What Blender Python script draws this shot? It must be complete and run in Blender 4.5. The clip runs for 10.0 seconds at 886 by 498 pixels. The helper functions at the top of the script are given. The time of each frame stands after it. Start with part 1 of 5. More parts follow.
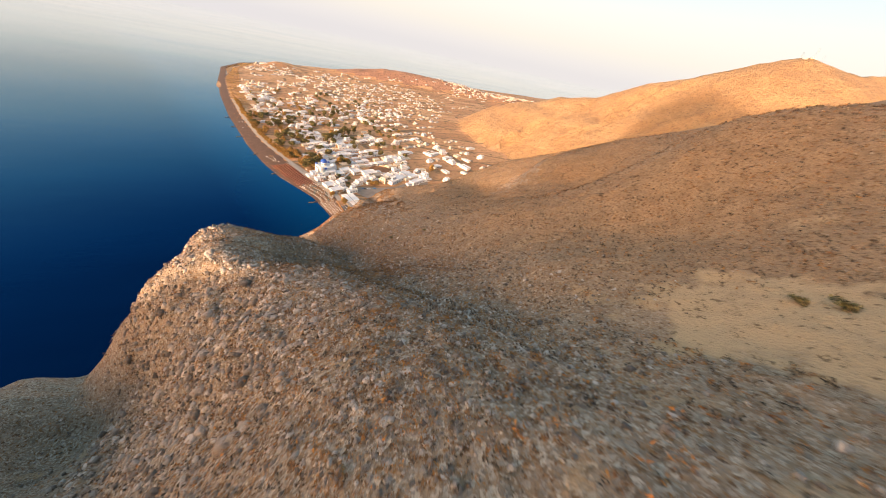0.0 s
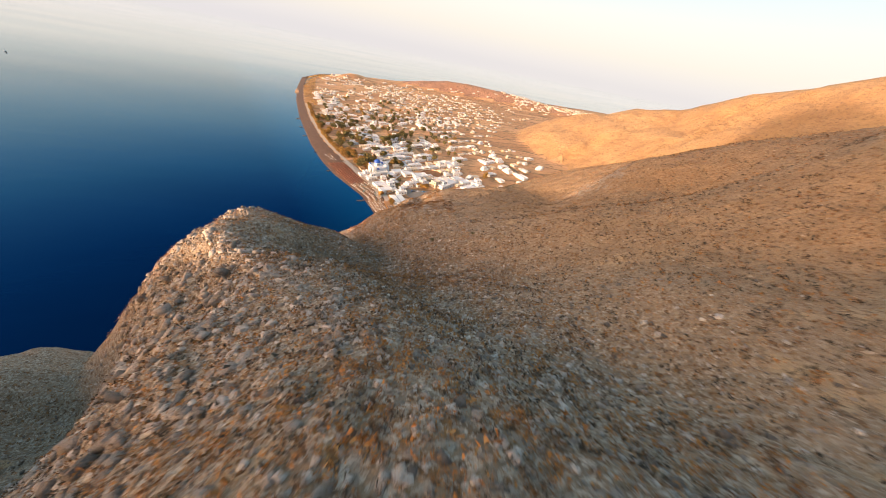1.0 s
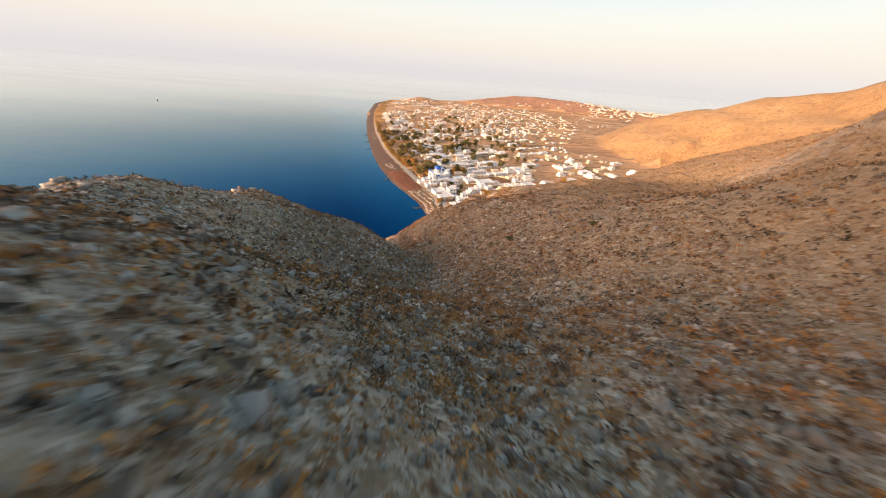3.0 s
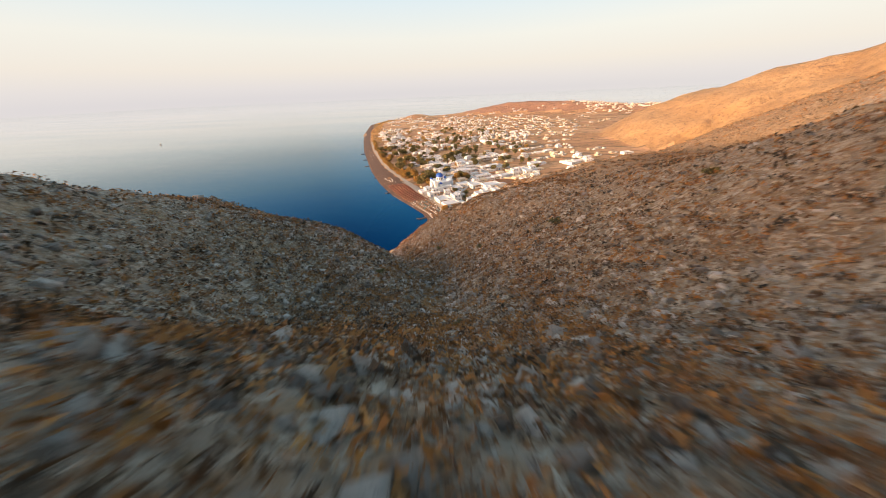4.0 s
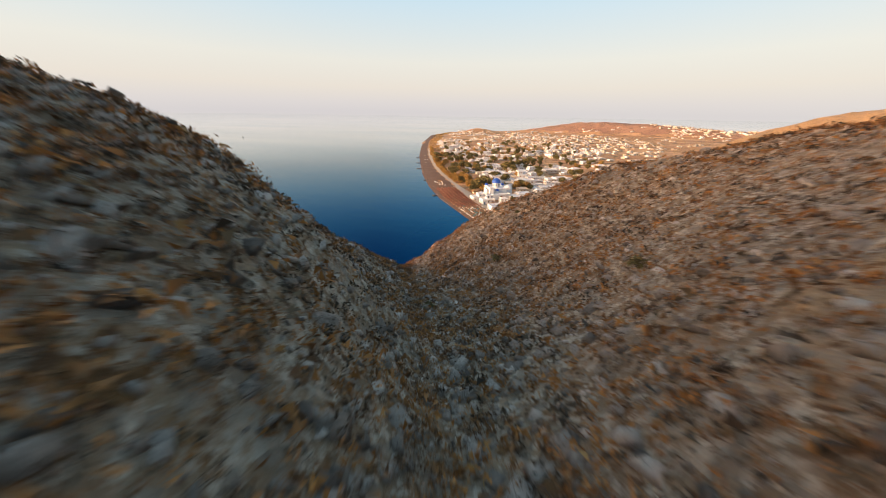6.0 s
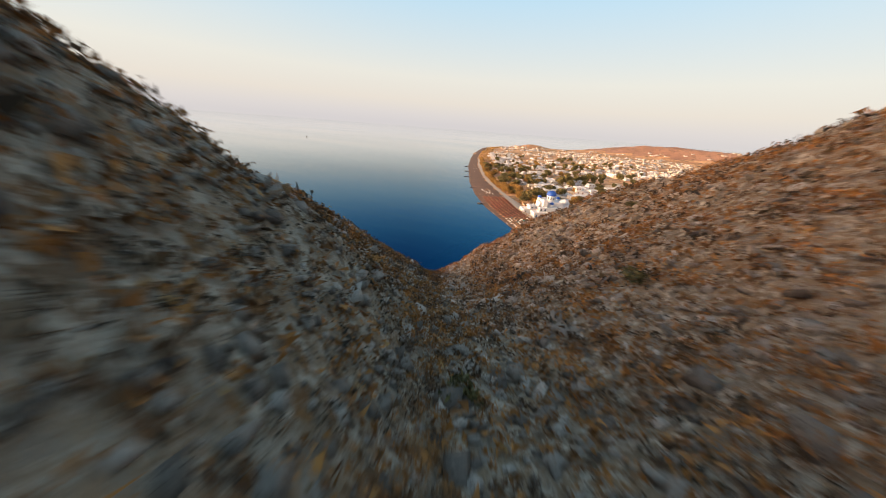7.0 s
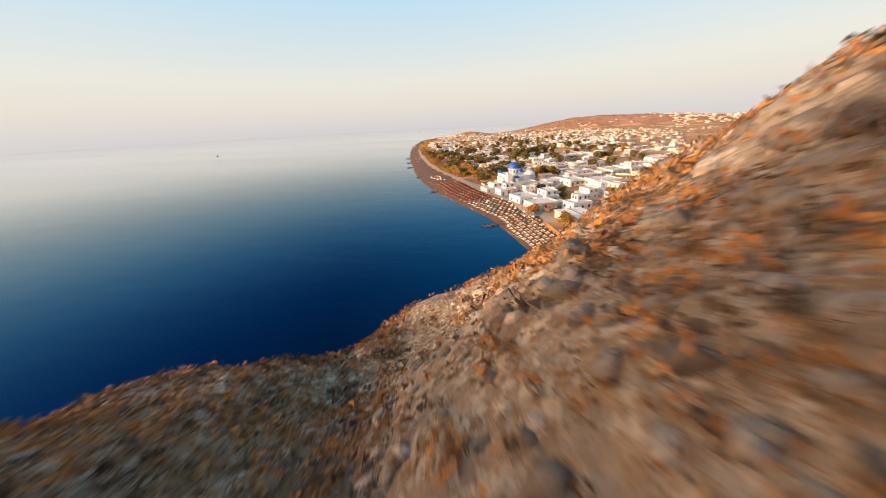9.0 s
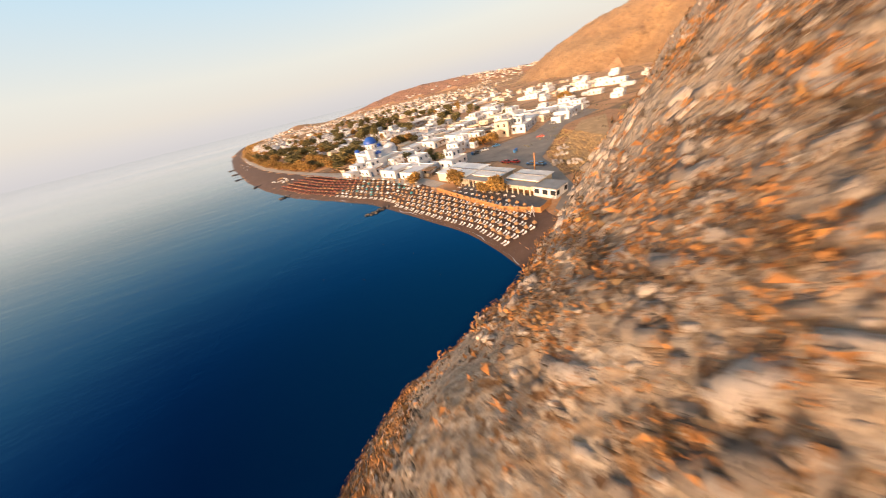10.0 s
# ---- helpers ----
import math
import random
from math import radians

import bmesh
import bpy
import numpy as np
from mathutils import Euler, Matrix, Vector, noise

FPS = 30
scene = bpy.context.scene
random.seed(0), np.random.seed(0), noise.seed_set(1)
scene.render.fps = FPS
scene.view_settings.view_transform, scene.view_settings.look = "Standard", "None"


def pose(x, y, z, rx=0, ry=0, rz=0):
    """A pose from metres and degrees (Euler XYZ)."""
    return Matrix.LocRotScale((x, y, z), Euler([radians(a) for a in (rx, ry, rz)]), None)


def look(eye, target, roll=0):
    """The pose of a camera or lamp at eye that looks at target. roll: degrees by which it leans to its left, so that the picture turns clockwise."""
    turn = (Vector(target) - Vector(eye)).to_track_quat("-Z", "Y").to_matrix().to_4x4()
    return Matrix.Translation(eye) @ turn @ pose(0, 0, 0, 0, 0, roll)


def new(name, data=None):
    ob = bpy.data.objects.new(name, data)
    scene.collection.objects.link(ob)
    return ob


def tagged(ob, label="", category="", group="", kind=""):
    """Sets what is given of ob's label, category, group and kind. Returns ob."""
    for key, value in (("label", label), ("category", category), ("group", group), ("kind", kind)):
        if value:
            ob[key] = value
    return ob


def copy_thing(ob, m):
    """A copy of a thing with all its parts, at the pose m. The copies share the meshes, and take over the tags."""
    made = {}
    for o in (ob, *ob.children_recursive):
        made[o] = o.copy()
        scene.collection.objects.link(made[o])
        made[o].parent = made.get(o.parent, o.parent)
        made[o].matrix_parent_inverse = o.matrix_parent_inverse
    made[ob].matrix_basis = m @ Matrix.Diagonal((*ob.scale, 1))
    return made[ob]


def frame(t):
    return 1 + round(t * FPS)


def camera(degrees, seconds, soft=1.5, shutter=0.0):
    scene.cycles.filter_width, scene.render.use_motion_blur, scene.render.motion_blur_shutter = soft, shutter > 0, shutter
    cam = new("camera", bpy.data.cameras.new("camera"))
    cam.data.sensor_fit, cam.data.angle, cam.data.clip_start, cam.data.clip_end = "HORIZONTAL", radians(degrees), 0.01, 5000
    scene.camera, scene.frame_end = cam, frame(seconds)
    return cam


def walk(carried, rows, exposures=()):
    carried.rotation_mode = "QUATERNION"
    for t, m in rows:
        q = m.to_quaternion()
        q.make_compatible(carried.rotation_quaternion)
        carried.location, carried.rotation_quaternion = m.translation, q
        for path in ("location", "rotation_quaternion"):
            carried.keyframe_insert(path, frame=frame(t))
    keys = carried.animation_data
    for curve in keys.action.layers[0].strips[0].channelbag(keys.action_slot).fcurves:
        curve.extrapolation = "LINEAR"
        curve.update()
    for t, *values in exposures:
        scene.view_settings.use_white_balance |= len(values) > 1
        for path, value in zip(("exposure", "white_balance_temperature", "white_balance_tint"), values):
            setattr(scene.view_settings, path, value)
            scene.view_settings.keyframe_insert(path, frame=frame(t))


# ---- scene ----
# The flight: seconds, place, heading to the left of +y, pitch and lean in degrees.
FLIGHT = [
    (0, 13.19, 0.55, 138.53, -24.14, -35.10, 11.79),
    (0.5, 16.24, 8.68, 131.22, -18.59, -34.74, 11.37),
    (1, 18.91, 17.12, 123.88, -12.71, -34.47, 11.17),
    (1.5, 20.76, 25.42, 116.85, -7.49, -34.16, 11.17),
    (2, 21.80, 33.73, 110.03, -2.71, -33.84, 10.17),
    (2.5, 22.17, 41.84, 103.30, 0.37, -33.28, 7.78),
    (4, 20.44, 65.25, 83.85, 4.75, -29.22, -2.50),
    (4.5, 19.51, 73.72, 78.95, 5.83, -28.30, -4.37),
    (5, 18.46, 82.21, 74.16, 7.93, -27.62, -4.15),
    (5.5, 17.35, 90.39, 69.25, 10.85, -26.96, -1.73),
    (7, 9.77, 114.38, 53.89, 23.30, -23.59, 4.39),
    (7.5, 6.69, 123.24, 50.12, 26.15, -23.16, 4.37),
    (8, 3.43, 132.07, 46.38, 26.70, -22.90, 2.60),
    (8.5, -0.01, 140.92, 42.70, 22.83, -22.91, 0.32),
    (9, -3.56, 149.81, 39.12, 14.10, -23.62, -3.24),
    (9.5, -7.11, 158.78, 35.65, 3.04, -25.74, -8.48),
    (10, -10.62, 167.82, 32.26, -11.46, -29.65, -13.70),
]


def aim(x, y, z, heading, pitch, lean):
    a, b = radians(heading), radians(pitch)
    way = Vector((-math.sin(a) * math.cos(b), math.cos(a) * math.cos(b), math.sin(b)))
    return look((x, y, z), Vector((x, y, z)) + 100 * way, lean)


cam = camera(114.94, 10.0, soft=0.9, shutter=0.3)
walk(cam, [(row[0], aim(*row[1:])) for row in FLIGHT], [(0, 0.75), (2.5, 0.71), (5.5, 0.5), (7.5, 0.48), (9.0, 0.47), (9.5, 0.41), (10, 0.5)])

# ---- world, sun and exposure ----
SUN_WAY = Vector((-0.81, -0.58, 0.11)).normalized()  # towards the sun, just risen over the sea
world = bpy.data.worlds.new("sky")
scene.world = world
world.use_nodes = True
wn, wl = world.node_tree.nodes, world.node_tree.links
sky = wn.new("ShaderNodeTexSky")
sky.sky_type = "NISHITA"
sky.sun_disc = False
sky.sun_elevation = math.asin(SUN_WAY.z)
sky.sun_rotation = math.atan2(SUN_WAY.x, SUN_WAY.y)
sky.air_density, sky.dust_density, sky.ozone_density = 1.0, 0.4, 1.0
spot = wn.new("ShaderNodeTexCoord")
split = wn.new("ShaderNodeSeparateXYZ")
lift = wn.new("ShaderNodeMath")
lift.operation, lift.inputs[1].default_value = "MAXIMUM", 0.03
joint = wn.new("ShaderNodeCombineXYZ")
wl.new(spot.outputs["Generated"], split.inputs[0])
wl.new(split.outputs[2], lift.inputs[0])
for a, b in ((split.outputs[0], 0), (split.outputs[1], 1), (lift.outputs[0], 2)):
    wl.new(a, joint.inputs[b])
wl.new(joint.outputs[0], sky.inputs["Vector"])
haze = wn.new("ShaderNodeValToRGB")  # morning haze low over the water, thinning upwards
haze.color_ramp.elements[0].position, haze.color_ramp.elements[0].color = 0.0, (3.15, 3.0, 3.1, 0.95)
haze.color_ramp.elements[1].position, haze.color_ramp.elements[1].color = 0.62, (1.9, 3.05, 4.1, 0.7)
for at, tone in ((0.025, (3.4, 3.2, 3.2, 0.95)), (0.065, (3.85, 3.5, 3.15, 0.95)), (0.13, (4.0, 3.85, 3.5, 0.93)), (0.31, (2.7, 3.75, 4.45, 0.88))):
    haze.color_ramp.elements.new(at).color = tone
glow = wn.new("ShaderNodeVectorMath")  # warm brightness of the sky round the rising sun
glow.operation, glow.inputs[1].default_value = "DOT_PRODUCT", tuple(SUN_WAY)
wl.new(spot.outputs["Generated"], glow.inputs[0])
bright = wn.new("ShaderNodeMapRange")
bright.interpolation_type = "SMOOTHSTEP"
for k, v in zip(("From Min", "From Max", "To Min", "To Max"), (0.70, 1.0, 0.0, 1.0)):
    bright.inputs[k].default_value = v
wl.new(glow.outputs["Value"], bright.inputs["Value"])
lit = wn.new("ShaderNodeMix")
lit.data_type, lit.blend_type = "RGBA", "MIX"
wl.new(bright.outputs[0], lit.inputs[0])
wl.new(haze.outputs["Color"], lit.inputs[6])
lit.inputs[7].default_value = (64.0, 34.0, 15.0, 1)
blend = wn.new("ShaderNodeMix")
blend.data_type = "RGBA"
wl.new(split.outputs[2], haze.inputs[0])
wl.new(haze.outputs["Alpha"], blend.inputs[0])
wl.new(sky.outputs[0], blend.inputs[6])
wl.new(lit.outputs[2], blend.inputs[7])
wl.new(blend.outputs[2], wn["Background"].inputs["Color"])
wn["Background"].inputs["Strength"].default_value = 0.155
sun = new("sun", bpy.data.lights.new("sun", "SUN"))
sun.data.energy, sun.data.angle, sun.data.color = 5.0, radians(1.5), (1.0, 0.70, 0.465)
sun.matrix_world = look((0, 0, 500), Vector((0, 0, 500)) - SUN_WAY)


# ---- numeric helpers ----
def hashed(i, j, seed):
    n = (i.astype(np.int64) * 374761393 + j.astype(np.int64) * 668265263 + seed * 974711) & 0x7FFFFFFF
    n = ((n ^ (n >> 13)) * 1274126177) & 0x7FFFFFFF
    return ((n ^ (n >> 16)) & 0xFFFF) / 65535.0


def vnoise(x, y, seed=0):
    """Smooth value noise in -1 to 1."""
    i, j = np.floor(x), np.floor(y)
    u, v = x - i, y - j
    u, v = u * u * u * (u * (u * 6 - 15) + 10), v * v * v * (v * (v * 6 - 15) + 10)
    a, b = hashed(i, j, seed), hashed(i + 1, j, seed)
    c, d = hashed(i, j + 1, seed), hashed(i + 1, j + 1, seed)
    return 2 * ((a * (1 - u) + b * u) * (1 - v) + (c * (1 - u) + d * u) * v) - 1


def fbm(x, y, octaves=4, seed=0):
    total, size = 0.0, 1.0
    for k in range(octaves):
        total = total + size * vnoise(x / size, y / size, seed + k)
        size *= 0.5
    return total


def ramp(v, a, b):
    t = np.clip((v - a) / (b - a), 0, 1)
    return t * t * (3 - 2 * t)


# ---- landforms: lines that the hillside runs through ----
GULLY = [(62, -8, 128.7), (55, 12, 114.7), (43, 32, 99.4), (32, 46, 90.7), (24.5, 56, 85.2), (21.5, 68, 80.1), (19.5, 80, 70.4), (17.5, 91, 63.3), (15, 99, 59.3), (12.5, 106, 55.7), (9.5, 114.5, 51.8), (6, 122.5, 47.9), (2.5, 130.5, 44), (-1.5, 138, 40.9), (-4.7, 145, 37.5), (-8, 152.5, 32.8), (-12, 159.5, 27.7), (-17, 166, 22.8), (-22, 172, 10.5), (-28, 179, 1.7), (-34, 186, -8.9)]
LEFT_CREST = [(14, -20, 126.8), (14, 0, 117.5), (14, 22, 109.8), (11.5, 42, 99.6), (2, 58, 91.8), (-11, 71, 85.2), (-22, 82, 82.2), (-28, 94, 74), (-30, 102, 70.8), (-31, 110, 68.7), (-31, 117, 66), (-30, 123, 58.3), (-29, 128, 50.5), (-28, 134, 44.6), (-28, 140, 36.9), (-29, 146, 28.9), (-30, 151, 24.4), (-29, 158, 23.2), (-28, 165, 16.5), (-29, 173, 11.6)]
LEFT_FLANK = [(21, 38, 100.9), (16, 52, 92.4), (10, 64, 85.2), (6, 74, 74.6), (3, 84, 64.8), (1, 93, 63.9), (-1, 102, 64.5), (-4, 111, 63.4), (-8, 120, 54), (-13, 129, 49.5), (-17, 138, 43), (-20, 146, 35.3), (-23, 153, 29)]
LEFT_LOW = [(18, 76, 73.6), (15.5, 85, 66.9), (12.5, 93, 63.4), (9.5, 100.5, 62.2), (6.5, 107.5, 62), (3.5, 115, 54.6), (0, 123, 51.6), (-4, 131, 45.6), (-8, 138.5, 41.6), (-12, 146, 37.6), (-15.5, 153, 32.6)]
LEFT_BROW = [(2, 10, 105.5), (-3, 24, 94.3), (-12, 42, 84.2), (-25, 57, 74.5), (-35, 72, 67.6), (-40, 86, 65.8), (-42, 100, 62.2), (-41, 116, 62.2), (-39, 130, 41), (-39, 142, 25.2), (-40, 152, 13.6), (-37, 166, 4.2)]
LEFT_CLIFF = [(-46, 61, 41), (-46, 70, 45.3), (-49, 80, 55.3), (-62, 84, 39.7)]
LEFT_FOOT = [(-45, -20, 87.9), (-52, 5, 66.6), (-60, 30, 49.8), (-66, 60, 28.7), (-74, 95, 10.1), (-59, 120, 28.5), (-54, 140, 11.2), (-48, 160, -1.3), (-40, 178, -4.9)]
# The first three knots lie out of view, raised to shade cliff and slopes.
SHADING_SIDE_SPUR = [(-92, -60, 140), (-105, -20, 106), (-112, 20, 82), (-110, 48, 60), (-99, 69, 42.5), (-87, 86, 22.8), (-82, 98, 5)]
RIGHT_LOW = [(38, 40, 96.7), (36, 54, 88.8), (33, 66, 81.2), (31, 78, 71.7), (28.5, 89, 66.9), (26, 99, 63.6), (24, 108, 59.3), (20.5, 117, 53.1), (16, 126, 48.3), (11, 134, 46.3), (6.5, 142, 39.9), (2, 150, 38.5), (-3, 158, 35.4), (-8, 166, 25.3), (-13, 173, 22.2)]
RIGHT_MID = [(70, 24, 112.3), (58, 42, 103.3), (52, 58, 88.7), (50, 72, 81.7), (48, 86, 79.6), (44, 98, 74.1), (40, 110, 68.8), (35, 121, 61.9), (29, 131, 56), (23, 140, 54.7), (17, 149, 48.4), (12, 158, 46.2), (8, 166, 39.5), (3, 174, 31.9)]
RIGHT_HIGH = [(88, 44, 107.9), (78, 62, 99.2), (74, 80, 93.8), (70, 96, 85.6), (66, 112, 75.4), (60, 126, 69.4), (52, 138, 65.1), (43, 148, 60.3), (34, 158, 54.5), (26, 168, 47.7), (20, 177, 40.1)]
SPUR = [(48, 172, 51.7), (35, 177, 44.4), (28, 180, 46.1), (20, 184, 37.3), (17, 188, 28.5), (19, 194, 20.8), (16, 200, 9.8), (12, 204, 1.4), (9.5, 207, -3.9)]
SEA_FACE = [(-14, 173, 21.5), (-16, 181, 10.1), (-9, 184, 14.3), (-3, 186, 11.9), (3, 191, 11.9), (-18, 187, 3.1), (-9, 194, 0.9), (1, 201, -2.9), (7, 206, -4.6), (8, 180, 33.6), (-2, 180, 22.6), (2, 185, 21.4)]
RIGHT_FAR = [(95, 0, 135.6), (112, 30, 132.2), (122, 60, 135.3), (126, 100, 95.7), (122, 130, 98.1), (105, 148, 67.4), (82, 160, 64.8), (62, 176, 56.7), (42, 192, 46.9), (34, 204, 29.8), (30, 213, 8.3), (28, 220, -1.5)]
SKYLINE = [(160, -20, 172.9), (160, 40, 147.6), (152, 115, 113.3), (138, 147, 92.5), (112, 172, 67.9), (90, 195, 54.2), (70, 212, 37.6), (56, 226, 18.1), (48, 236, -1.4)]
OUTER = [(210, -60, 205), (230, 60, 156.2), (225, 140, 114.4), (200, 200, 77.3), (160, 235, 54.8), (110, 250, 21.8), (70, 252, -0.8), (180, 275, 8.3)]
# The last five knots are an unseen summit, added to shadow the far ridge.
BEHIND_AND_SHADE_PEAK = [(-30, -50, 116.4), (20, -50, 149.3), (70, -40, 150.3), (-40, -120, 189.8), (40, -140, 215), (140, -130, 225.1), (-100, -120, 160.2), (-130, -165, 243), (-160, -140, 240), (-185, -110, 205), (-100, -190, 205), (-190, -170, 225)]
BEYOND = [(-165, -20, -29.9), (-150, 50, -39.9), (-115, 100, -39.9), (-100, 150, -50), (-70, 195, -45), (-25, 215, -39.9), (8, 230, -24.1), (34, 240, -16.1), (60, 262, -16), (110, 285, -16), (190, 310, -16), (260, 290, -0)]


def sampled(line, step):
    out = []
    for a, b in zip(line, line[1:]):
        n = max(1, round(math.dist(a, b) / step))
        out += [tuple(p + (q - p) * k / n for p, q in zip(a, b)) for k in range(n)]
    return out + [line[-1]]


KNOTS = np.array(sum((GULLY, LEFT_CREST, LEFT_FLANK, LEFT_LOW, LEFT_BROW, LEFT_CLIFF, LEFT_FOOT, SHADING_SIDE_SPUR, RIGHT_LOW, RIGHT_MID, RIGHT_HIGH, SPUR, SEA_FACE, RIGHT_FAR, SKYLINE, OUTER, BEHIND_AND_SHADE_PEAK, BEYOND), []), float)
CREST_X, CREST_Y, _ = np.array(LEFT_CREST).T
GULLY_BED = np.array(sampled([p[:2] for p in GULLY], 1.0))
BED_Y, BED_DEPTH = np.array([(40, 0), (65, 1.5), (90, 2.4), (115, 3), (140, 3), (158, 2.4), (172, 0)], float).T


def bed(x, y):
    """The sharp crease that water has cut along the middle of the gully."""
    d2 = (x[:, None] - GULLY_BED[None, :, 0]) ** 2 + (y[:, None] - GULLY_BED[None, :, 1]) ** 2
    k = d2.argmin(1)
    return -np.interp(GULLY_BED[k, 1], BED_Y, BED_DEPTH) * np.exp(-np.sqrt(d2[np.arange(len(k)), k] + 0.25) / 6.0)


def bend(d2):
    return d2 * np.log(np.maximum(d2, 1e-9))


def spline(knots, stiff=40.0):
    p = knots[:, :2] / 50
    d2 = ((p[:, None] - p[None]) ** 2).sum(-1)
    n = len(p)
    a = np.zeros((n + 3, n + 3))
    a[:n, :n] = bend(d2) + np.eye(n) * stiff * 1e-4
    a[:n, n:] = np.c_[np.ones(n), p]
    a[n:, :n] = a[:n, n:].T
    return np.linalg.solve(a, np.r_[knots[:, 2], 0, 0, 0])


WEIGHTS = spline(KNOTS)


def hillside(x, y):
    p, out = KNOTS[:, :2] / 50, np.empty(len(x))
    for k in range(0, len(x), 20000):
        q = np.c_[x[k:k + 20000], y[k:k + 20000]] / 50
        d2 = ((q[:, None] - p[None]) ** 2).sum(-1)
        out[k:k + 20000] = bend(d2) @ WEIGHTS[:len(p)] + WEIGHTS[-3] + q @ WEIGHTS[-2:] + bed(x[k:k + 20000], y[k:k + 20000])
    return out


COAST = [(100, 16), (200, 12), (216, 10.7), (227, 8.6), (245, 0.7), (258, -5), (272, -11.5), (289, -24), (316, -44.5), (354, -66), (409, -91.5),
         (537, -140.5), (668, -183), (810, -222), (995, -262), (1125, -247), (1220, -190), (1290, -60), (1345, 200), (1385, 600), (1430, 1100), (1550, 3000)]
COAST_Y, COAST_X = np.array(COAST).T


def coast(y):
    return np.interp(y, COAST_Y, COAST_X)


RIDGE = [(345, 640, 14), (385, 612, 46), (425, 577, 77), (465, 535, 104), (520, 480, 112), (548, 452, 121), (575, 430, 150), (640, 400, 180), (735, 352, 218), (850, 330, 216), (1050, 300, 232)]


FAR_RISE = [(60, 1190, 9), (120, 1185, 21), (185, 1178, 32), (250, 1165, 35), (360, 1141, 31), (440, 1110, 25), (527, 1075, 18), (648, 1007, 20), (800, 930, 22)]


def ridges(x, y):
    """Height of the far ridge, worn into gullies and spurs, and of the low rises behind the town."""
    out, along = np.full(len(x), -50.0), np.zeros(len(x))
    path = np.array(sampled(RIDGE, 12))
    for k, (px, py, pz) in enumerate(path):
        d = np.sqrt((x - px) ** 2 + (y - py) ** 2 + 25 * 25)
        h = pz - 0.5 * (d - 25)
        along = np.where(h > out, k * 12.0 + 0.35 * (d - 25), along)
        out = np.maximum(out, h)
    crest = np.interp(along, 12.0 * np.arange(len(path)), path[:, 2])
    below = ramp(crest - out, 4, 45) * ramp(out, -5, 30)
    worn_away = (1 - np.abs(vnoise(along / 46, out / 160, 71))) ** 3 * 15 + (1 - np.abs(vnoise(along / 19, out / 70, 72))) ** 3 * 5
    out = out - below * (worn_away - 6)
    far = np.zeros(len(x))
    for px, py, pz in sampled(FAR_RISE, 30):
        far = np.maximum(far, pz * np.exp(-(((x - px) / 85) ** 2) - ((y - py) / 60) ** 2))
    far += 18 * np.exp(-(((x + 165) / 60) ** 2) - ((y - 1150) / 45) ** 2)
    return out, far


def plain(x, y):
    d = x - coast(y)
    z = np.interp(d, [-60, -12, -3, 0, 4, 14, 22, 60, 300, 900], [-8, -2.0, -0.35, 0.0, 0.7, 1.6, 2.2, 3.2, 8, 10])
    return z


def ground_height(x, y, rough=True):
    x, y = np.asarray(x, float).ravel(), np.asarray(y, float).ravel()
    base = plain(x, y)
    out = base.copy()
    near = (x > -200) & (x < 320) & (y > -260) & (y < 330)
    h = np.full(len(x), -60.0)
    if near.any():
        h[near] = hillside(x[near], y[near])
    edge = ramp(h - base, -1.0, 3.0)
    if rough and near.any():
        xs, ys = x[near], y[near]
        bumps = 0.4 * fbm(xs / 9, ys / 9, 3, 11) - 0.15 + 0.34 * fbm(xs / 2.6, ys / 2.6, 3, 21)
        crag = 0.8 * (np.abs(fbm(xs / 5.5, ys / 5.5, 3, 31)) - 0.45) + 0.5 * np.floor(2.2 * vnoise(xs / 2.2, ys / 3.0, 41)) / 2.2
        bumps += crag * ramp(ys + 0.5 * xs, 128, 160) * 0.5
        seaward = ramp(np.interp(ys, CREST_Y, CREST_X) - xs, 5, 18) * ramp(ys, 10, 40)
        ledge = 5.5 * fbm(xs / 17, ys / 17, 4, 61)
        bumps += seaward * (1.5 * (np.abs(fbm(xs / 8, ys / 8, 3, 51)) - 0.5) + 0.6 * (np.floor(ledge) + ramp(ledge - np.floor(ledge), 0.6, 1.0)))
        steep = ramp(h[near], -5, 5)
        h[near] += bumps * edge[near] * steep
    out = np.maximum(out, h)
    rid, far = ridges(x, y)
    wide = 6 * fbm(x / 90, y / 90, 4, 5)
    out = np.maximum(out, np.where(rid > -20, rid + wide * ramp(rid, 5, 40), -50))
    out = out + far * ramp(x - coast(y), 20, 120) + 0.5 * fbm(x / 60, y / 60, 3, 8) * ramp(x - coast(y), 30, 90)
    return out


def spaced(stops):
    """Grid lines: (from, step) pairs up to the last stop."""
    out = []
    for (a, s), (b, _) in zip(stops, stops[1:]):
        n = max(1, round((b - a) / s))
        out += [a + (b - a) * k / n for k in range(n)]
    return np.array(out + [stops[-1][0]])


def mesh_from(name, verts, faces, smooth=False):
    me = bpy.data.meshes.new(name)
    me.from_pydata(verts, [], faces)
    me.update()
    if smooth:
        me.polygons.foreach_set("use_smooth", np.ones(len(me.polygons), bool))
    return me


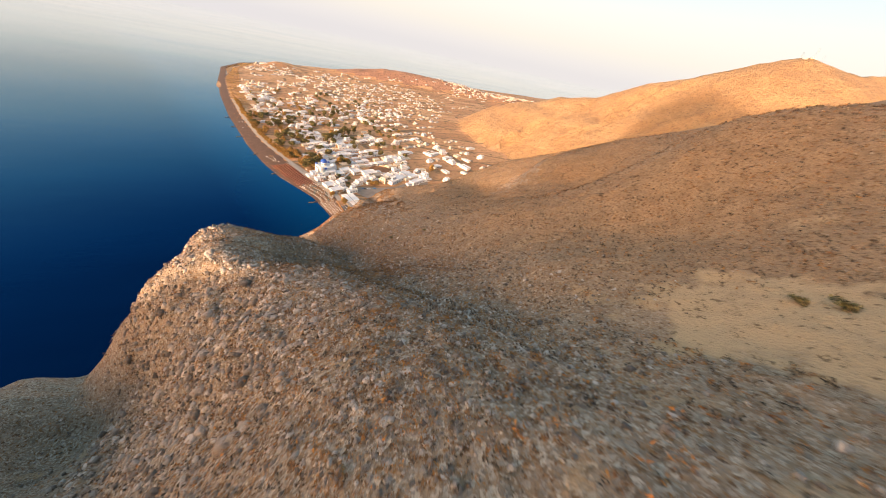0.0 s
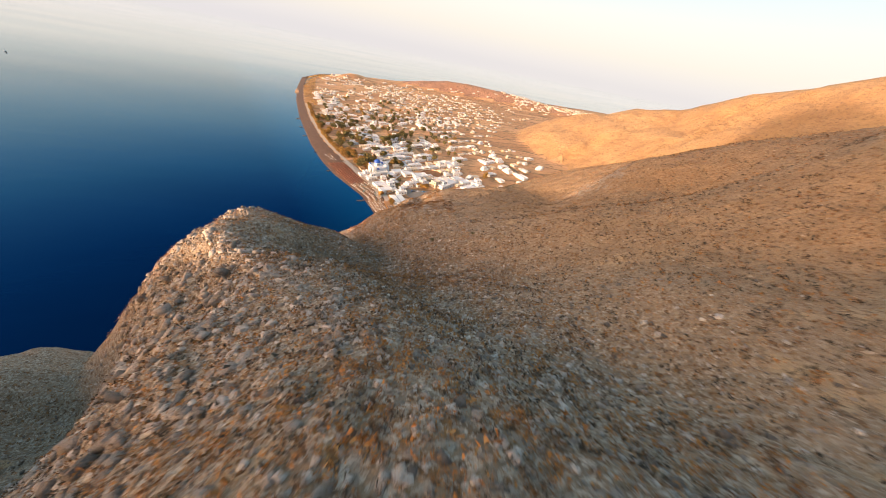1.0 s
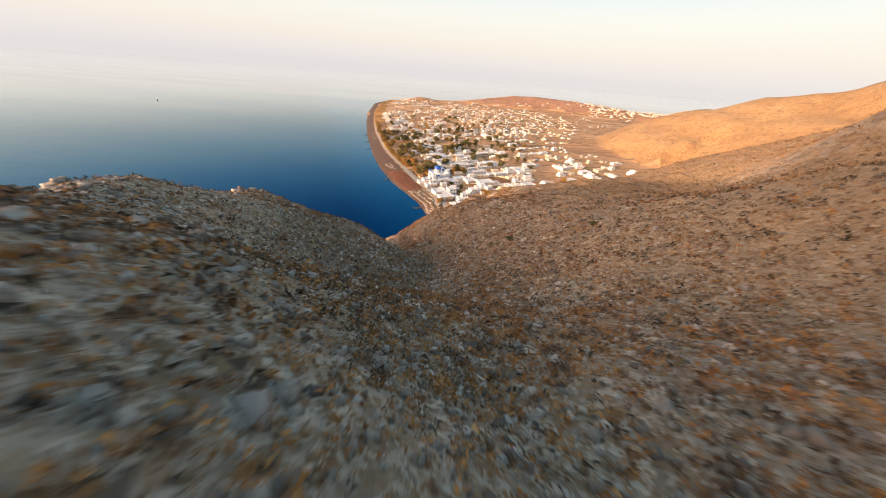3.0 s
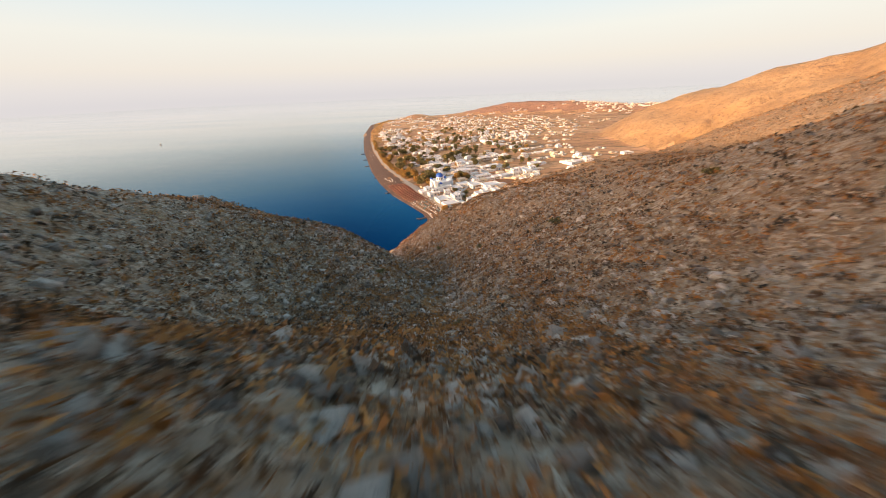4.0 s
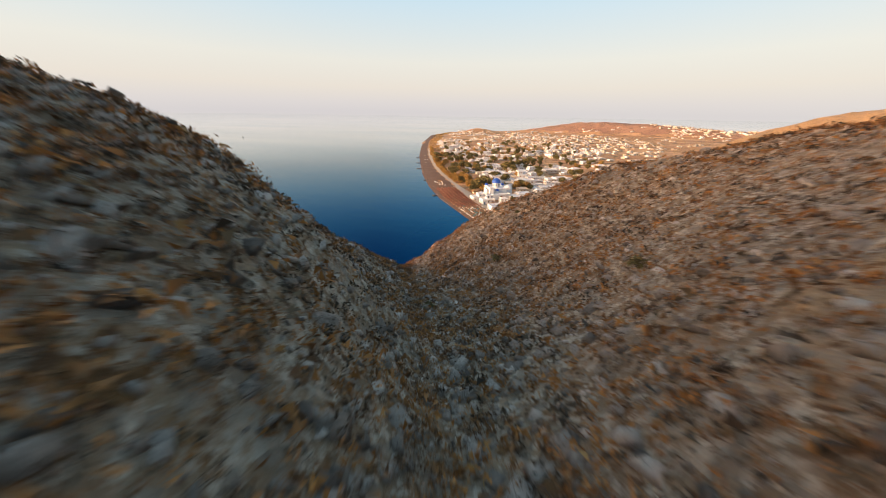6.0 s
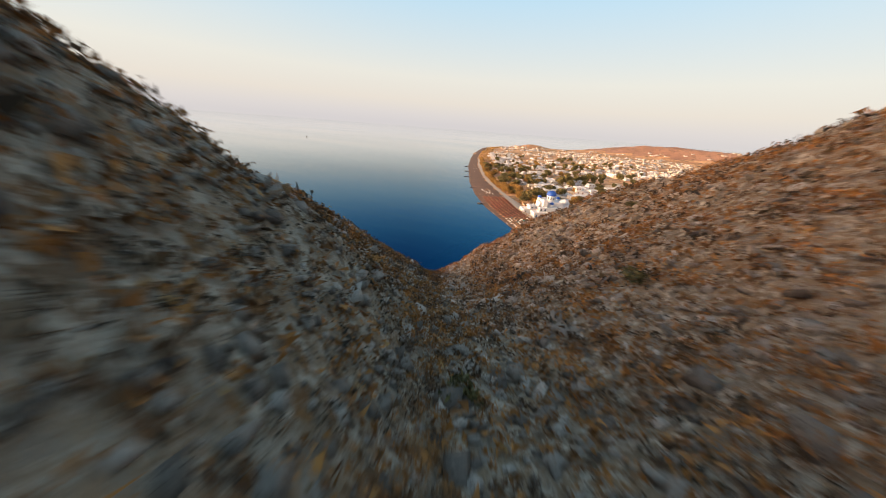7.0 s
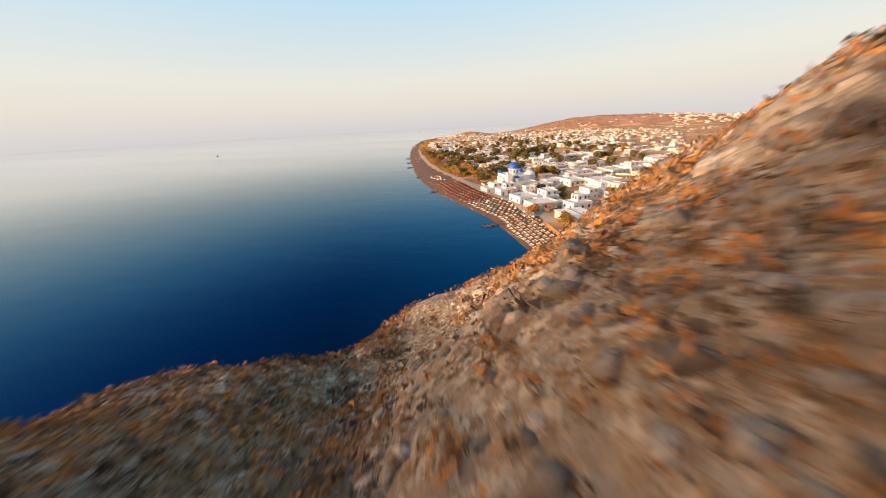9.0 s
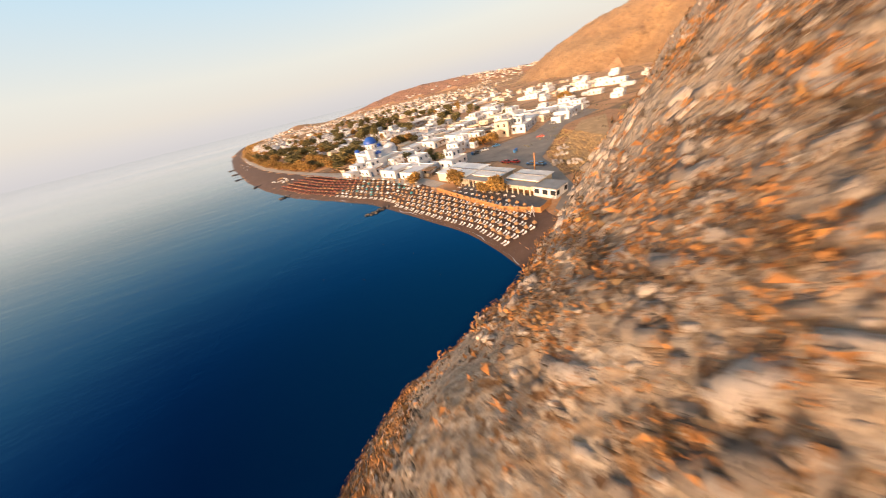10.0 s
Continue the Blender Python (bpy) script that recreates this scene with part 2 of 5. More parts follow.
def grid_mesh(name, xs, ys, height):
    gx, gy = np.meshgrid(xs, ys)
    z = height(gx.ravel(), gy.ravel())
    nx, ny = len(xs), len(ys)
    verts = np.c_[gx.ravel(), gy.ravel(), z]
    i = np.arange(nx * ny).reshape(ny, nx)
    faces = np.stack([i[:-1, :-1], i[:-1, 1:], i[1:, 1:], i[1:, :-1]], -1).reshape(-1, 4)
    me = bpy.data.meshes.new(name)
    me.vertices.add(len(verts))
    me.vertices.foreach_set("co", verts.ravel())
    me.loops.add(faces.size)
    me.loops.foreach_set("vertex_index", faces.ravel().astype(np.int32))
    me.polygons.add(len(faces))
    me.polygons.foreach_set("loop_start", np.arange(0, faces.size, 4, dtype=np.int32))
    me.polygons.foreach_set("loop_total", np.full(len(faces), 4, np.int32))
    me.polygons.foreach_set("use_smooth", np.ones(len(faces), bool))
    me.update()
    me.validate()
    return me


# ---- materials ----
class Mat:
    """A node material with short ways to add nodes."""

    def __init__(self, name, rough=0.9, metal=0.0):
        self.mat = bpy.data.materials.new(name)
        self.mat.use_nodes = True
        self.n, self.l = self.mat.node_tree.nodes, self.mat.node_tree.links
        self.b = self.n["Principled BSDF"]
        self.b.inputs["Roughness"].default_value = rough
        self.b.inputs["Metallic"].default_value = metal
        self.pos = self.n.new("ShaderNodeNewGeometry").outputs["Position"]

    def scaled(self, sx, sy=None, sz=None):
        v = self.n.new("ShaderNodeVectorMath")
        v.operation = "MULTIPLY"
        v.inputs[1].default_value = (sx, sx if sy is None else sy, sx if sz is None else sz)
        self.l.new(self.pos, v.inputs[0])
        return v.outputs[0]

    def noise(self, scale, detail=4.0, rough=0.6, vec=None):
        t = self.n.new("ShaderNodeTexNoise")
        t.inputs["Scale"].default_value, t.inputs["Detail"].default_value, t.inputs["Roughness"].default_value = scale, detail, rough
        self.l.new(vec or self.pos, t.inputs["Vector"])
        return t.outputs[0]

    def cells(self, scale, out="Color", feature="F1", vec=None):
        t = self.n.new("ShaderNodeTexVoronoi")
        t.feature = feature
        t.inputs["Scale"].default_value = scale
        self.l.new(vec or self.pos, t.inputs["Vector"])
        return t.outputs[out]

    def ramp(self, fac, stops):
        r = self.n.new("ShaderNodeValToRGB")
        e = r.color_ramp.elements
        for k, (at, col) in enumerate(stops):
            el = e[k] if k < 2 else e.new(at)
            el.position = at
            el.color = (*col, 1) if len(col) == 3 else col
        self.l.new(fac, r.inputs[0])
        return r.outputs[0]

    def grey(self, fac, a, b):
        return self.ramp(fac, [(a, (0, 0, 0)), (b, (1, 1, 1))])

    def mix(self, fac, a, b, kind="MIX"):
        m = self.n.new("ShaderNodeMix")
        m.data_type, m.blend_type = "RGBA", kind
        for sock, v in ((m.inputs[0], fac), (m.inputs[6], a), (m.inputs[7], b)):
            if isinstance(v, (int, float)):
                sock.default_value = v
            elif isinstance(v, tuple):
                sock.default_value = (*v, 1)
            else:
                self.l.new(v, sock)
        return m.outputs[2]

    def island(self):
        return self.n.new("ShaderNodeNewGeometry").outputs["Random Per Island"]

    def each(self):
        return self.n.new("ShaderNodeObjectInfo").outputs["Random"]

    def bump(self, height, strength, distance):
        b = self.n.new("ShaderNodeBump")
        b.inputs["Strength"].default_value, b.inputs["Distance"].default_value = strength, distance
        self.l.new(height, b.inputs["Height"])
        self.l.new(b.outputs[0], self.b.inputs["Normal"])

    def done(self, colour):
        if isinstance(colour, tuple):
            self.b.inputs["Base Color"].default_value = (*colour, 1)
        else:
            self.l.new(colour, self.b.inputs["Base Color"])
        return self.mat


def worn(name, colour, rough=0.85, vary=0.25, scale=0.8, metal=0.0, grain=6.0, bump=0.15):
    """A painted, woven or cast surface with stains and grain, each piece a little different."""
    m = Mat(name, rough, metal)
    dark = tuple(c * (1 - vary) for c in colour)
    c = m.mix(m.grey(m.noise(scale, 5), 0.35, 0.7), dark, colour)
    c = m.mix(0.5, c, m.ramp(m.each(), [(0, (0.82, 0.82, 0.82)), (1, (1, 1, 1))]), "MULTIPLY")
    m.bump(m.noise(grain, 3), bump, 0.03)
    return m.done(c)


def hillside_material():
    m = Mat("stony_hillside", 0.95)
    soil = m.ramp(m.noise(0.35, 6, 0.65), [(0.3, (0.165, 0.112, 0.068)), (0.5, (0.30, 0.208, 0.128)), (0.72, (0.42, 0.30, 0.19))])
    stone = m.ramp(m.cells(2.3), [(0.1, (0.22, 0.175, 0.13)), (0.5, (0.39, 0.318, 0.24)), (0.9, (0.56, 0.475, 0.37))])
    c = m.mix(m.grey(m.noise(2.3, 8, 0.7), 0.47, 0.51), soil, stone)
    tan = m.ramp(m.noise(0.22, 7, 0.7), [(0.3, (0.27, 0.165, 0.082)), (0.5, (0.385, 0.245, 0.128)), (0.7, (0.46, 0.305, 0.168))])
    tan = m.mix(m.grey(m.noise(3.4, 6, 0.75), 0.56, 0.62), tan, (0.165, 0.105, 0.058))
    inland = m.n.new("ShaderNodeSeparateXYZ")  # golden earth covers the wide slope inland of the gully
    m.l.new(m.pos, inland.inputs[0])
    edge = m.n.new("ShaderNodeMapRange")
    for k, v in zip(("From Min", "From Max", "To Max"), (34.0, 72.0, 0.85)):
        edge.inputs[k].default_value = v
    m.l.new(inland.outputs[0], edge.inputs["Value"])
    c = m.mix(edge.outputs[0], c, tan)
    tuft = m.grey(m.noise(1.3, 5, 0.7), 0.545, 0.60)
    c = m.mix(tuft, c, m.ramp(m.cells(2.7), [(0.1, (0.075, 0.048, 0.028)), (0.5, (0.20, 0.10, 0.038)), (0.95, (0.31, 0.16, 0.055))]))
    lean = m.n.new("ShaderNodeVectorMath")  # bare sandy hollow on the upper slope
    lean.operation, lean.inputs[1].default_value = "DISTANCE", (64.0, 8.0, 118.0)
    m.l.new(m.pos, lean.inputs[0])
    size = m.n.new("ShaderNodeMath")
    size.operation, size.inputs[1].default_value = "MULTIPLY_ADD", 0.026
    m.l.new(lean.outputs["Value"], size.inputs[0])
    m.l.new(m.noise(0.12, 3), size.inputs[2])
    sand = m.ramp(size.outputs[0], [(0.0, (1, 1, 1)), (0.80, (1, 1, 1)), (0.92, (0, 0, 0)), (1.0, (0, 0, 0))])
    c = m.mix(sand, c, m.mix(m.grey(m.noise(0.9, 3), 0.62, 0.66), (0.56, 0.385, 0.21), (0.21, 0.13, 0.06)))
    patch = m.grey(m.noise(0.07, 4, 0.6), 0.62, 0.70)
    c = m.mix(patch, c, m.mix(m.grey(m.noise(1.4, 4), 0.53, 0.60), (0.47, 0.325, 0.185), (0.17, 0.105, 0.05)))
    face = m.n.new("ShaderNodeNewGeometry").outputs["True Normal"]
    rise = m.n.new("ShaderNodeSeparateXYZ")
    m.l.new(face, rise.inputs[0])
    steep = m.ramp(rise.outputs[2], [(0.0, (1, 1, 1)), (0.60, (1, 1, 1)), (0.74, (0, 0, 0)), (1.0, (0, 0, 0))])
    bare = m.ramp(m.noise(0.5, 8, 0.7), [(0.3, (0.24, 0.18, 0.125)), (0.5, (0.39, 0.31, 0.23)), (0.7, (0.52, 0.43, 0.33))])
    bare = m.mix(m.grey(m.noise(0.9, 6, 0.7), 0.56, 0.62), bare, (0.44, 0.21, 0.07))
    joint = m.cells(0.55, "Distance", "DISTANCE_TO_EDGE", m.scaled(1.0, 0.6, 1.5))
    bare = m.mix(0.6, bare, m.ramp(joint, [(0.0, (0.25, 0.2, 0.16)), (0.03, (1, 1, 1))]), "MULTIPLY")
    lie = m.n.new("ShaderNodeVectorMath")  # bare rock breaks out on the seaward face
    lie.operation, lie.inputs[1].default_value = "DOT_PRODUCT", (0.4, 1.0, 0.0)
    m.l.new(m.pos, lie.inputs[0])
    front = m.n.new("ShaderNodeMapRange")
    for k, v in zip(("From Min", "From Max"), (150.0, 166.0)):
        front.inputs[k].default_value = v
    m.l.new(lie.outputs["Value"], front.inputs["Value"])
    c = m.mix(m.mix(1.0, steep, front.outputs[0], "MULTIPLY"), c, bare)
    c = m.mix(0.6, c, m.ramp(m.noise(9, 3), [(0.3, (0.5, 0.5, 0.5)), (0.7, (1, 1, 1))]), "MULTIPLY")
    h = m.mix(0.5, m.cells(2.3, "Distance"), m.noise(4, 6, 0.7))
    m.bump(h, 1.0, 0.4)
    return m.done(c)


def far_hill_material():
    m = Mat("bare_far_hill", 0.95)
    c = m.ramp(m.noise(0.02, 8, 0.7), [(0.3, (0.34, 0.19, 0.085)), (0.5, (0.45, 0.265, 0.12)), (0.72, (0.53, 0.335, 0.16))])
    c = m.mix(m.grey(m.noise(0.06, 7, 0.7), 0.55, 0.68), c, (0.30, 0.165, 0.08))
    c = m.mix(m.grey(m.noise(0.30, 6, 0.75), 0.53, 0.63), c, (0.24, 0.15, 0.085))
    m.bump(m.noise(0.05, 8, 0.75), 1.0, 9.0)
    return m.done(c)


def far_rise_material():
    m = Mat("red_brown_rise_with_shade", 0.95)
    # Red-brown ground, its tones darkened because the rise faces away from the sun.
    c = m.ramp(m.noise(0.012, 7, 0.7), [(0.3, (0.20, 0.105, 0.068)), (0.5, (0.29, 0.155, 0.10)), (0.7, (0.37, 0.21, 0.135))])
    c = m.mix(m.grey(m.noise(0.08, 6, 0.75), 0.54, 0.64), c, (0.16, 0.095, 0.062))
    m.bump(m.noise(0.04, 8, 0.75), 1.0, 8.0)
    return m.done(c)


def plain_material():
    m = Mat("dry_fields", 0.95)
    turn = m.n.new("ShaderNodeMapping")
    turn.inputs["Rotation"].default_value = (0, 0, radians(-22))
    turn.inputs["Scale"].default_value = (0.35, 1.25, 0.0)
    m.l.new(m.pos, turn.inputs["Vector"])
    strips = turn.outputs[0]  # long narrow fields running inland
    c = m.ramp(m.cells(0.026, vec=strips), [(0.0, (0.32, 0.155, 0.072)), (0.35, (0.45, 0.235, 0.112)), (0.6, (0.55, 0.32, 0.165)), (0.85, (0.37, 0.185, 0.088))])
    c = m.mix(m.grey(m.noise(0.12, 6, 0.7), 0.50, 0.64), c, (0.21, 0.125, 0.055))
    c = m.mix(m.grey(m.noise(0.9, 5, 0.7), 0.55, 0.65), c, (0.38, 0.24, 0.13))
    wall = m.cells(0.026, "Distance", "DISTANCE_TO_EDGE", strips)
    c = m.mix(m.grey(wall, 0.018, 0.035), (0.17, 0.11, 0.06), c)
    m.bump(m.noise(0.8, 5), 0.5, 0.3)
    return m.done(c)


def stone_material(name, stops):
    m = Mat(name, 0.9)
    c = m.ramp(m.island(), stops)
    c = m.mix(m.grey(m.noise(1.6, 6, 0.7), 0.56, 0.66), c, (0.36, 0.19, 0.075))
    c = m.mix(m.grey(m.noise(5, 5, 0.7), 0.58, 0.68), c, (0.16, 0.125, 0.095))
    c = m.mix(0.5, c, m.ramp(m.noise(11, 4), [(0.3, (0.60, 0.60, 0.60)), (0.7, (1, 1, 1))]), "MULTIPLY")
    crack = m.cells(1.4, "Distance", "DISTANCE_TO_EDGE", m.scaled(1.0, 0.7, 1.6))
    c = m.mix(0.55, c, m.ramp(crack, [(0.0, (0.3, 0.27, 0.24)), (0.02, (1, 1, 1))]), "MULTIPLY")
    m.bump(m.mix(0.15, m.noise(4, 9, 0.75), m.grey(crack, 0.0, 0.03)), 1.0, 0.2)
    return m.done(c)


def leaves(name, stops, rough=0.8, patches=0.0):
    """Foliage; patches gives whole plants a tone of their own."""
    m = Mat(name, rough)
    tone = m.island()
    if patches:
        tone = m.mix(0.72, tone, m.grey(m.noise(patches, 2, 0.5), 0.33, 0.67))
    c = m.ramp(tone, stops)
    c = m.mix(0.35, c, m.ramp(m.each(), [(0, (0.55, 0.6, 0.5)), (1, (1, 1, 1))]), "MULTIPLY")
    return m.done(c)


def sea_material():
    """Dark blue water under a gloss that takes over towards the horizon."""
    m = Mat("sea_water", 0.06)
    swell = m.noise(0.034, 5, 0.6, m.scaled(0.5, 1.5, 1.0))
    ripple = m.noise(0.7, 4, 0.6, m.scaled(0.6, 1.5, 1.0))
    chop = m.noise(0.10, 4, 0.6, m.scaled(0.45, 1.7, 1.0))
    m.bump(m.mix(0.12, m.mix(0.45, swell, chop), ripple), 0.33, 1.0)
    normal = m.b.inputs["Normal"].links[0].from_socket
    far = m.grey(m.noise(0.008, 4, 0.55, m.scaled(0.5, 1.6, 1.0)), 0.35, 0.7)
    body, gloss, both = m.n.new("ShaderNodeBsdfDiffuse"), m.n.new("ShaderNodeBsdfGlossy"), m.n.new("ShaderNodeMixShader")
    fresnel = m.n.new("ShaderNodeFresnel")
    fresnel.inputs["IOR"].default_value, gloss.inputs["Roughness"].default_value = 1.36, 0.07
    level_view = m.n.new("ShaderNodeFresnel")
    level_view.inputs["IOR"].default_value = 1.36
    share = m.n.new("ShaderNodeMath")
    share.operation = "MAXIMUM"
    m.l.new(fresnel.outputs[0], share.inputs[0])
    m.l.new(level_view.outputs[0], share.inputs[1])
    # Reflection colour is painted by view angle: deep blue below, pale towards the horizon.
    tint = m.ramp(share.outputs[0], [(0.02, (0.0, 0.14, 0.7)), (0.95, (1.0, 1.0, 1.0)), (0.07, (0.03, 0.30, 0.92)), (0.14, (0.18, 0.58, 1.0)), (0.26, (0.54, 0.82, 1.0)), (0.42, (0.88, 0.96, 1.0)), (0.65, (0.98, 0.99, 1.0))])
    across = m.n.new("ShaderNodeVectorMath")  # the shallows along the beach are lighter
    across.operation, across.inputs[1].default_value = "DOT_PRODUCT", (0.885, 0.468, 0.0)
    m.l.new(m.pos, across.inputs[0])
    off = m.n.new("ShaderNodeMapRange")
    for k, v in zip(("From Min", "From Max"), (55.0, 112.0)):
        off.inputs[k].default_value = v
    m.l.new(across.outputs["Value"], off.inputs["Value"])
    deep = m.mix(far, (0.0002, 0.0045, 0.019), (0.0003, 0.008, 0.031))
    m.l.new(m.mix(off.outputs[0], deep, (0.0015, 0.034, 0.085)), body.inputs["Color"])
    for sock in (gloss.inputs["Normal"], body.inputs["Normal"], fresnel.inputs["Normal"]):
        m.l.new(normal, sock)
    streak = m.ramp(m.noise(0.004, 4, 0.5, m.scaled(0.35, 1.7, 1.0)), [(0.35, (1, 1, 1)), (0.62, (0.93, 0.955, 0.975))])
    m.l.new(m.mix(1.0, tint, streak, "MULTIPLY"), gloss.inputs["Color"])
    whole = m.ramp(share.outputs[0], [(0.0, (0, 0, 0)), (0.85, (1, 1, 1)), (0.42, (0.42, 0.42, 0.42)), (0.62, (0.78, 0.78, 0.78))])  # gloss forced to a full mirror far out, in place of haze
    for a, k in ((whole, 0), (body.outputs[0], 1), (gloss.outputs[0], 2)):
        m.l.new(a, both.inputs[k])
    m.l.new(both.outputs[0], m.n["Material Output"].inputs["Surface"])
    m.n.remove(m.b)
    return m.mat


def sand_material():
    m = Mat("dark_volcanic_sand", 0.95)
    c = m.ramp(m.noise(0.25, 6, 0.65), [(0.3, (0.07, 0.038, 0.026)), (0.7, (0.125, 0.07, 0.046))])
    c = m.mix(m.grey(m.noise(3, 4, 0.7), 0.55, 0.7), c, (0.14, 0.10, 0.08))
    m.bump(m.noise(2.5, 5), 0.5, 0.12)
    return m.done(c)


M_HILL, M_FAR, M_PLAIN, M_SEA, M_SAND = hillside_material(), far_hill_material(), plain_material(), sea_material(), sand_material()
M_RISE = far_rise_material()
M_STONE = stone_material("limestone", [(0.0, (0.13, 0.104, 0.085)), (0.35, (0.285, 0.235, 0.192)), (0.7, (0.43, 0.365, 0.305)), (0.97, (0.62, 0.54, 0.46))])
M_PALE = stone_material("pale_bedrock", [(0.0, (0.22, 0.18, 0.145)), (0.3, (0.36, 0.30, 0.25)), (0.7, (0.47, 0.40, 0.335)), (0.97, (0.60, 0.525, 0.45))])
M_TAN = stone_material("tan_rock", [(0.0, (0.16, 0.105, 0.062)), (0.35, (0.30, 0.205, 0.125)), (0.7, (0.41, 0.295, 0.19)), (0.97, (0.54, 0.42, 0.30))])
M_FACE = leaves("golden_brown_tussock", [(0.0, (0.05, 0.032, 0.02)), (0.35, (0.12, 0.07, 0.032)), (0.55, (0.29, 0.13, 0.036)), (0.8, (0.41, 0.18, 0.045)), (1.0, (0.40, 0.25, 0.095))], 0.85, 0.8)
M_DRY = leaves("dry_scrub", [(0.0, (0.05, 0.034, 0.022)), (0.3, (0.13, 0.07, 0.034)), (0.55, (0.33, 0.14, 0.038)), (0.8, (0.45, 0.19, 0.045)), (1.0, (0.42, 0.26, 0.105))], 0.85, 0.8)
M_STRAWGRASS = leaves("golden_dry_grass", [(0.0, (0.26, 0.16, 0.06)), (0.6, (0.46, 0.30, 0.12)), (1.0, (0.62, 0.43, 0.19))])
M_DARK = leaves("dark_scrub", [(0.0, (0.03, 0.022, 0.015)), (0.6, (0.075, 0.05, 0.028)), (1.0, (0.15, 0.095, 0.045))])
M_OLIVE = leaves("olive_leaves", [(0.0, (0.055, 0.05, 0.02)), (0.6, (0.15, 0.125, 0.042)), (1.0, (0.27, 0.20, 0.062))])
M_GOLD = leaves("tamarisk_leaves", [(0.0, (0.15, 0.085, 0.024)), (0.6, (0.33, 0.185, 0.042)), (1.0, (0.48, 0.275, 0.065))])
M_DARKROCK = worn("wet_dark_rock", (0.085, 0.065, 0.052), 0.7, 0.4, 1.5, 0.0, 5.0, 0.5)
M_BARK = worn("bark", (0.16, 0.11, 0.075), 0.95)
M_WHITE = worn("white_plaster", (0.70, 0.70, 0.71), 0.85, 0.18, 0.6)
M_CREAM = worn("cream_plaster", (0.66, 0.56, 0.43), 0.85, 0.18, 0.6)
M_GREYWALL = worn("bare_concrete", (0.42, 0.36, 0.29), 0.9, 0.25, 0.6)
M_ROOF = worn("pale_flat_roof", (0.74, 0.73, 0.71), 0.9, 0.25, 0.5)
M_GLASS = worn("dark_window_glass", (0.035, 0.04, 0.05), 0.15, 0.3)
M_SHUTTER = worn("blue_shutter", (0.05, 0.13, 0.26), 0.6)
M_WOODEN = worn("brown_wood", (0.24, 0.14, 0.075), 0.8, 0.35)
M_DOME = worn("blue_dome_paint", (0.02, 0.09, 0.42), 0.45, 0.2, 1.5)
M_METAL = worn("pale_roof_sheet", (0.80, 0.79, 0.76), 0.6, 0.2, 0.4)
M_SHEET = worn("grey_roof_sheet", (0.30, 0.29, 0.28), 0.6, 0.25, 0.4)
M_PAVE = worn("pale_paving", (0.45, 0.40, 0.34), 0.9, 0.25, 0.7)
M_ROAD = worn("worn_asphalt", (0.27, 0.235, 0.20), 0.95, 0.3, 0.25)
M_BAMBOO = worn("bamboo_screen", (0.50, 0.24, 0.085), 0.85, 0.35, 2.5)
M_STRAW = worn("straw_thatch", (0.46, 0.26, 0.12), 0.95, 0.4, 3.0)
M_CANVAS = worn("pale_canvas", (0.86, 0.83, 0.77), 0.85, 0.15)
M_REDCLOTH = worn("red_canvas", (0.34, 0.11, 0.065), 0.85, 0.5)
M_TEAL = worn("teal_canvas", (0.05, 0.25, 0.27), 0.85, 0.25)
M_STEEL = worn("galvanised_metal", (0.45, 0.45, 0.44), 0.45, 0.2, 2.0, 0.7)
M_TYRE = worn("black_rubber", (0.03, 0.03, 0.03), 0.9)
M_CARRED = worn("red_car_paint", (0.40, 0.035, 0.025), 0.3, 0.1)
M_CARDARK = worn("dark_car_paint", (0.05, 0.055, 0.065), 0.3, 0.1)
M_CARBLUE = worn("blue_car_paint", (0.06, 0.20, 0.42), 0.3, 0.1)
M_FOAM = worn("sea_foam", (0.40, 0.43, 0.46), 0.7, 0.4, 1.2)


# ---- making things ----
def part(name, bm, material, parent=None, label=""):
    me = bpy.data.meshes.new(name)
    bm.to_mesh(me)
    bm.free()
    for mt in material if isinstance(material, (list, tuple)) else [material]:
        me.materials.append(mt)
    ob = new(name, me)
    if parent is not None:
        ob.parent = parent
    return tagged(ob, label)


def box(bm, x, y, z, w, d, h, turn=0.0, taper=1.0):
    """A box with its base's centre at x, y, z."""
    m = Matrix.Translation((x, y, z + h / 2)) @ Matrix.Rotation(turn, 4, "Z") @ Matrix.Diagonal((w, d, h, 1))
    made = bmesh.ops.create_cube(bm, size=1, matrix=m)["verts"]
    if taper != 1.0:
        for v in made:
            if v.co.z > z + h / 2:
                v.co.x, v.co.y = x + (v.co.x - x) * taper, y + (v.co.y - y) * taper
    return made


def tube(bm, a, b, r0, r1, n=8):
    a, b = Vector(a), Vector(b)
    m = Matrix.Translation((a + b) / 2) @ (b - a).to_track_quat("Z", "Y").to_matrix().to_4x4()
    bmesh.ops.create_cone(bm, cap_ends=True, segments=n, radius1=r0, radius2=r1, depth=(b - a).length, matrix=m)


def bevelled(bm, width, segments=1):
    bmesh.ops.bevel(bm, geom=bm.edges[:], offset=width, segments=segments, affect="EDGES")
    return bm


def fresh(*boxes):
    bm = bmesh.new()
    for b in boxes:
        box(bm, *b)
    return bm


def level(x, y):
    return float(ground_height([x], [y])[0])


